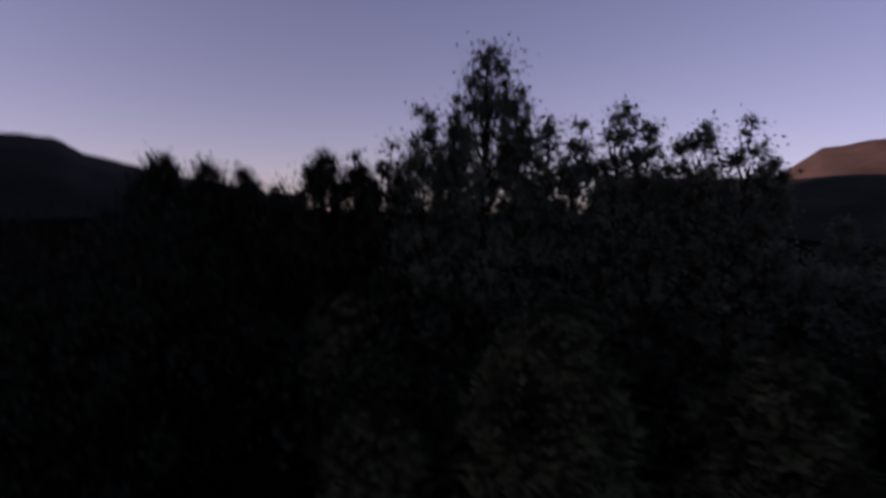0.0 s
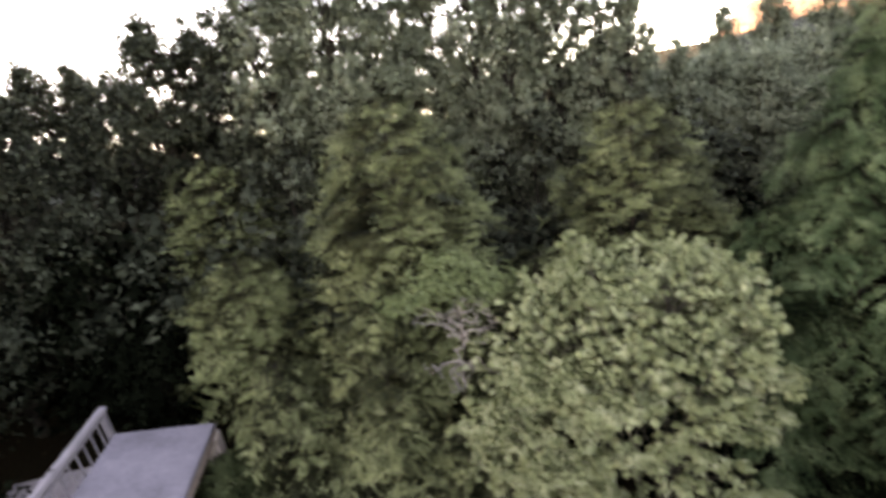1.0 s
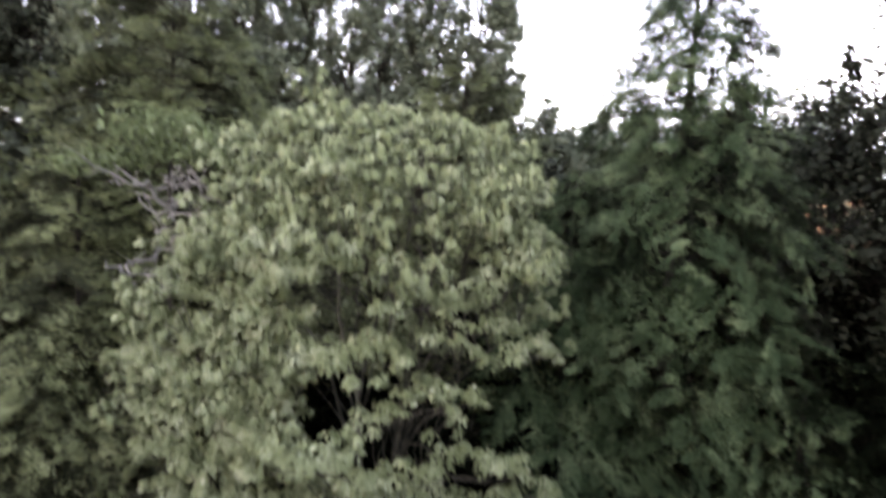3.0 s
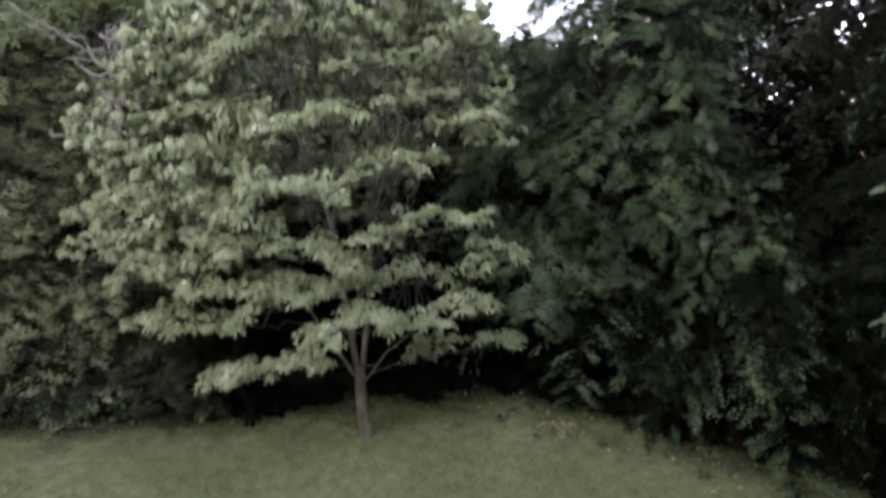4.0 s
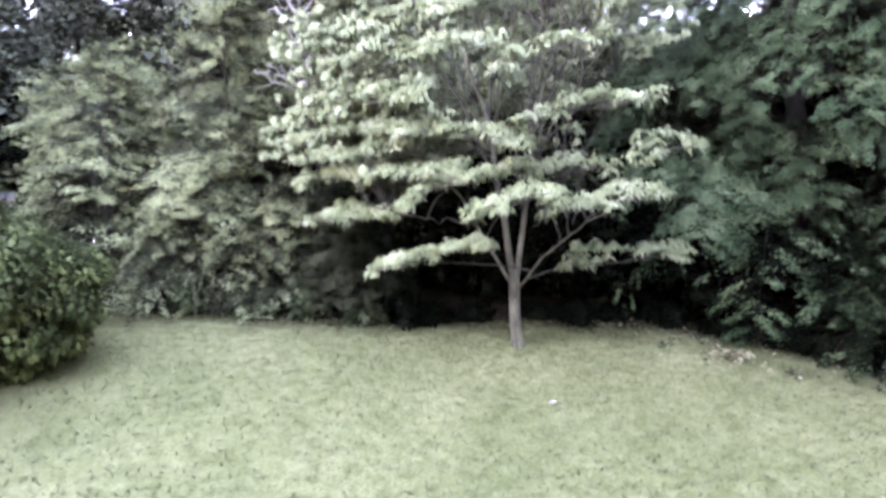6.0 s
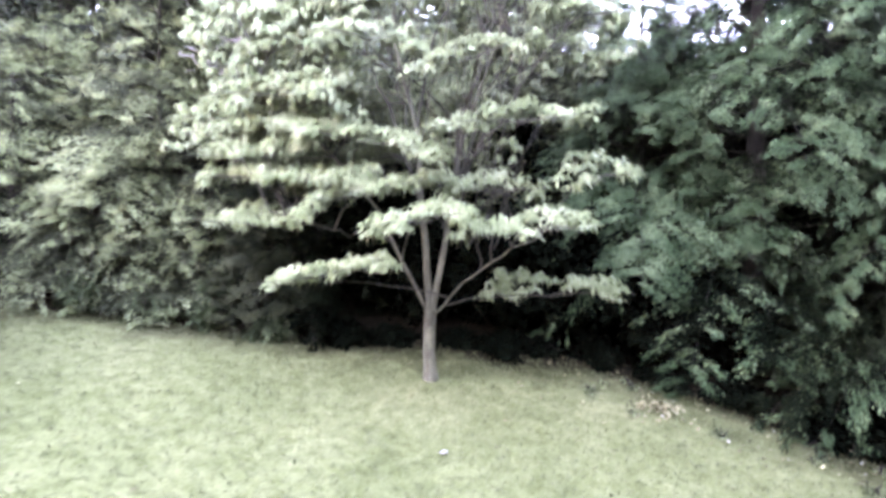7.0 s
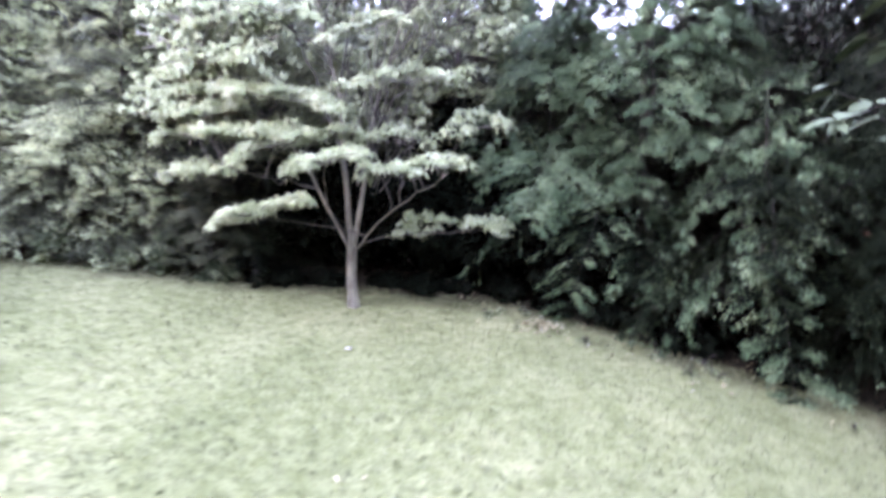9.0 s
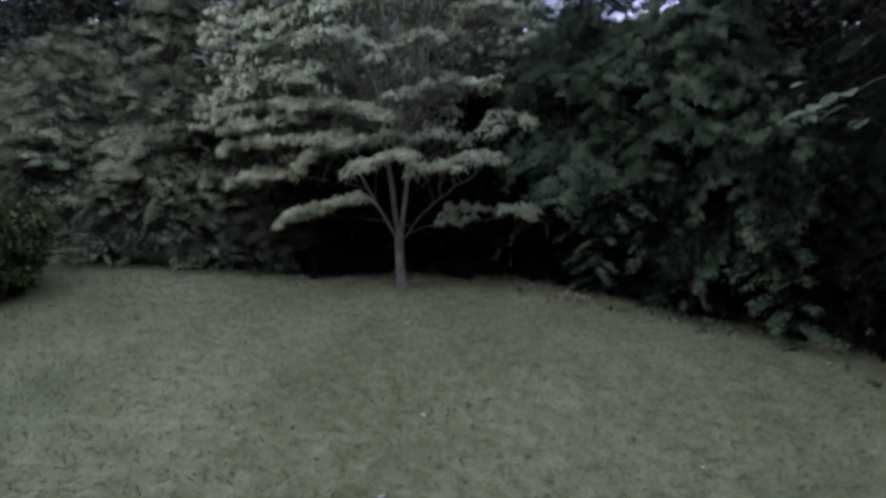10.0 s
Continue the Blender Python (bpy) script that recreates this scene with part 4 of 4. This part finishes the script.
M_PALEWOOD = rough_solid("weathered_painted_wood", (0.12, 0.115, 0.125), (0.19, 0.18, 0.195), 5, 0.8, 0.3, stretch=(1, 0.2, 1))
M_TAN = rough_solid("tan_painted_wood", (0.12, 0.09, 0.075), (0.18, 0.14, 0.12), 6, 0.8, 0.3)
M_CREAM = rough_solid("cream_painted_wood", (0.24, 0.195, 0.17), (0.34, 0.285, 0.25), 6, 0.8, 0.3)
M_BOARD = rough_solid("deck_board_wood", (0.11, 0.1, 0.105), (0.19, 0.18, 0.19), 5, 0.85, 0.4, stretch=(1, 0.15, 1))


def box(bm, c, d, turn=None, bevel=0.008):
    """A bevelled bar of size d at c."""
    m = Matrix.Translation(c) @ (turn or Matrix.Identity(4)) @ Matrix.Diagonal((*d, 1))
    vs = bmesh.ops.create_cube(bm, size=1.0, matrix=m)["verts"]
    es = list({e for v in vs for e in v.link_edges})
    bmesh.ops.bevel(bm, geom=es, offset=bevel, segments=2, affect="EDGES")


def bar(c, d, turn=None, bevel=0.008):
    bm = bmesh.new()
    box(bm, c, d, turn, bevel)
    return bm


def porch():
    g = float(ground_z(-6.8, 0))
    t = thing("porch", (-7.68, -0.17, -0.07), "porch with grey felt roof on tan painted posts", "porch")
    t.matrix_basis = pose(-7.66, -0.17, -0.2, 0, 0, 11.8) @ Matrix.Scale(1.24, 4)
    lean = pose(0, 0, 0, 0, 8.6, 0)
    part("roof", bar((0, -1.6, 2.5 - g), (1.36, 6.0, 0.09), lean, 0.012), M_ROOF, t)
    part("fascia", bar((0.66, -1.6, 2.32 - g), (0.03, 6.0, 0.13)), M_TAN, t)
    part("fascia", bar((0, 1.385, 2.41 - g), (1.30, 0.03, 0.12), lean), M_TAN, t)
    part("post", bar((0.6, 1.3, (2.3 - g) / 2), (0.2, 0.24, 2.3 - g), None, 0.012), M_CREAM, t, "cream painted corner post")
    for y in (-0.1, -1.35, -2.6, -3.85):
        part("post", bar((0.5, y, (2.3 - g) / 2), (0.16, 0.16, 2.3 - g), None, 0.012), M_TAN, t)
        part("post", bar((-0.5, y, (2.4 - g) / 2), (0.14, 0.14, 2.4 - g), None, 0.012), M_TAN, t)
        part("rafter", bar((0, y + 0.3, 2.42 - g), (1.2, 0.05, 0.1), lean), M_TAN, t)


def deck():
    g = float(ground_z(-8.6, 0))
    t = thing("deck", (-9.86, -0.62, -0.07), "raised weathered wooden deck with a pale railing", "deck")
    t.matrix_basis = pose(-9.84, -0.62, -0.2, 0, 0, 11.8) @ Matrix.Scale(1.24, 4)
    for i in range(11):
        part("board", bar((-0.78 + 0.145 * i, -1.5, 1.86 - g), (0.138, 6.8, 0.035), None, 0.004), M_BOARD, t)
    for y in (1.75, -0.4, -2.6, -4.7):
        for x in (-0.75, 0.72):
            part("pier", bar((x, y, (1.78 - g) / 2), (0.12, 0.12, 1.78 - g)), M_PALEWOOD, t)
    for x in (-0.75, 0.0, 0.72):
        part("joist", bar((x, -1.5, 1.79 - g), (0.045, 6.7, 0.1)), M_PALEWOOD, t)
    r = part("railing", bar((0.76, -1.5, 2.80 - g), (0.14, 6.95, 0.07), None, 0.025), M_PALEWOOD, t, "pale painted handrail")
    part("bottom_rail", bar((0.76, -1.5, 1.98 - g), (0.05, 6.85, 0.07)), M_PALEWOOD, r)
    part("subrail", bar((0.76, -1.5, 2.73 - g), (0.05, 6.85, 0.08)), M_PALEWOOD, r)
    for k in range(5):
        part("post", bar((0.76, 1.88 - 1.69 * k, (2.776 + 1.84) / 2 - g), (0.09, 0.09, 0.936)), M_PALEWOOD, r)
    for k in range(32):
        y = 1.68 - 0.205 * k
        if min(abs(y - (1.88 - 1.69 * j)) for j in range(5)) > 0.08:
            part("baluster", bar((0.76, y, 2.35 - g), (0.024, 0.024, 0.7), None, 0.004), M_PALEWOOD, r)


porch()
deck()


# ---- small things on the lawn ----
def fallen_leaves():
    rng = np.random.default_rng(91)
    mats = [single_leaf_material("dry_leaf", (0.055, 0.046, 0.025), (0.135, 0.118, 0.066)), single_leaf_material("yellow_leaf", (0.13, 0.12, 0.06), (0.24, 0.225, 0.13)), single_leaf_material("pale_leaf", (0.10, 0.1, 0.078), (0.19, 0.185, 0.145))]
    mes = [leaf_blade(m) for m in mats]
    names = ("brown curled fallen leaf lying on the lawn", "yellow fallen leaf lying on the grass", "pale upturned fallen leaf lying on the grass")
    for i in range(150):
        k = int(rng.choice(3, p=(0.5, 0.28, 0.22)))
        if i < 118:
            x, y = rng.normal(2.7, 1.1), 0
            y = 0.3 - 0.62 * max(0, x - 1.9) + rng.normal(-0.25, 0.38)
        else:
            x, y = rng.uniform(-4, 4), rng.uniform(-5.5, 0.2)
        ob = part("fallen_leaf", mes[k], None)
        ob.matrix_basis = Matrix.Translation((x, y, float(ground_z(x, y)) + 0.026)) @ pose(0, 0, 0, rng.normal(10, 14), rng.normal(0, 14), rng.uniform(0, 360)) @ Matrix.Scale(rng.uniform(0.028, 0.062), 4)
        tagged(ob, names[k], "leaf", "fallen leaves")


def leaf_pile():
    rng = np.random.default_rng(95)
    x, y = 2.05, -0.2
    t = thing("leaf_pile", (x, y, float(ground_z(x, y))), "small heap of dry tan leaves on the lawn", "leaf pile")
    me = leaf_blade(single_leaf_material("tan_dry_leaf", (0.075, 0.069, 0.034), (0.17, 0.156, 0.088)))
    for i in range(150):
        a, r = rng.uniform(0, 6.28), abs(rng.normal(0, 0.11))
        lf = part("leaf", me, None, t)
        px, py = r * math.cos(a) * 1.5, r * math.sin(a)
        h = 0.1 * math.exp(-(r / 0.13) ** 2) * rng.uniform(0.2, 1) + 0.02
        lf.matrix_basis = Matrix.Translation((px, py, h + float(ground_z(x + px, y + py)) - float(ground_z(x, y)))) @ pose(0, 0, 0, rng.normal(0, 25), rng.normal(0, 25), rng.uniform(0, 360)) @ Matrix.Scale(rng.uniform(0.03, 0.06), 4)


def paper_scrap():
    rng = np.random.default_rng(97)
    bm = bmesh.new()
    n = 7
    vs = [[bm.verts.new(((i / n - 0.5) * 0.06, (j / n - 0.5) * 0.032, 0.006 * math.sin(i * 1.7 + j) + 0.004 * rng.normal() + 0.012)) for j in range(n + 1)] for i in range(n + 1)]
    for i in range(n):
        for j in range(n):
            if (i, j) not in ((0, 0), (0, n - 1), (n - 1, 0), (n - 1, 1)):
                bm.faces.new((vs[i][j], vs[i + 1][j], vs[i + 1][j + 1], vs[i][j + 1]))
    bmesh.ops.delete(bm, geom=[v for v in bm.verts if not v.link_faces], context="VERTS")
    bmesh.ops.solidify(bm, geom=list(bm.faces), thickness=0.0015)
    ob = part("paper_scrap", bm, rough_solid("white_paper", (0.22, 0.22, 0.19), (0.29, 0.29, 0.255), 12, 0.8, 0.1))
    ob.matrix_basis = pose(0.19, -1.12, float(ground_z(0.19, -1.12)) + 0.02, -8, 0, 25)
    tagged(ob, "crumpled scrap of white paper on the grass", "litter")


def weeds():
    rng = np.random.default_rng(93)
    for i in range(14):
        x = rng.uniform(1.2, 4.2)
        y = 0.35 - 0.62 * max(0, x - 1.9) + rng.normal(-0.35, 0.28)
        broadleaf("weed", on_ground(x, y, 0.01), rng.uniform(0.03, 0.07), rng.uniform(0.04, 0.08), "small leafy green weed in the thin grass", M_OLIVETIP, 300 + i, leaf=0.028, clumps=8, per=9, base=0.05, group="weeds", category="plant", clump=(0.2, 0.5))


fallen_leaves()
weeds()
leaf_pile()
paper_scrap()


# ---- turf ----
def turf():
    rng = np.random.default_rng(3)
    n = 260000
    x = rng.uniform(-6.0, 6.0, n)
    y = 0.8 - 8.85 * rng.uniform(0, 1, n) ** 1.15
    lim = np.minimum(0.68 - y, 1.5 - 0.55 * x - 0.83 * y)
    keep = lim - 0.12 + rng.normal(0, 0.28, n) > 0
    x, y = x[keep], y[keep]
    n = len(x)
    P = np.stack([x, y, ground_z(x, y) - 0.004], 1)
    d = np.stack([rng.normal(0, 0.8, n), rng.normal(0, 0.8, n), np.full(n, 0.2)], 1)
    tuft = np.zeros(n)
    for k in range(7):
        a, w = rng.uniform(0, 6.283), rng.uniform(25, 70)
        tuft += np.sin(w * (x * math.cos(a) + y * math.sin(a)) + rng.uniform(0, 6.283))
    tuft = np.clip(0.5 + 0.12 * tuft, 0, 1)
    d[:, 2] += 0.4 * tuft
    L = rng.uniform(0.02, 0.045, n) * (0.85 + 0.3 * tuft)
    up = np.array((0, 0, 1.0)) + rng.normal(0, 0.25, (n, 3))
    me = needle_mesh("grass", P, d, up, L, L * 0.22 + 0.003, M_GRASS, up)
    tagged(part("grass", me, None), "short mown grass blades of the lawn", "grass", kind="stuff")


turf()
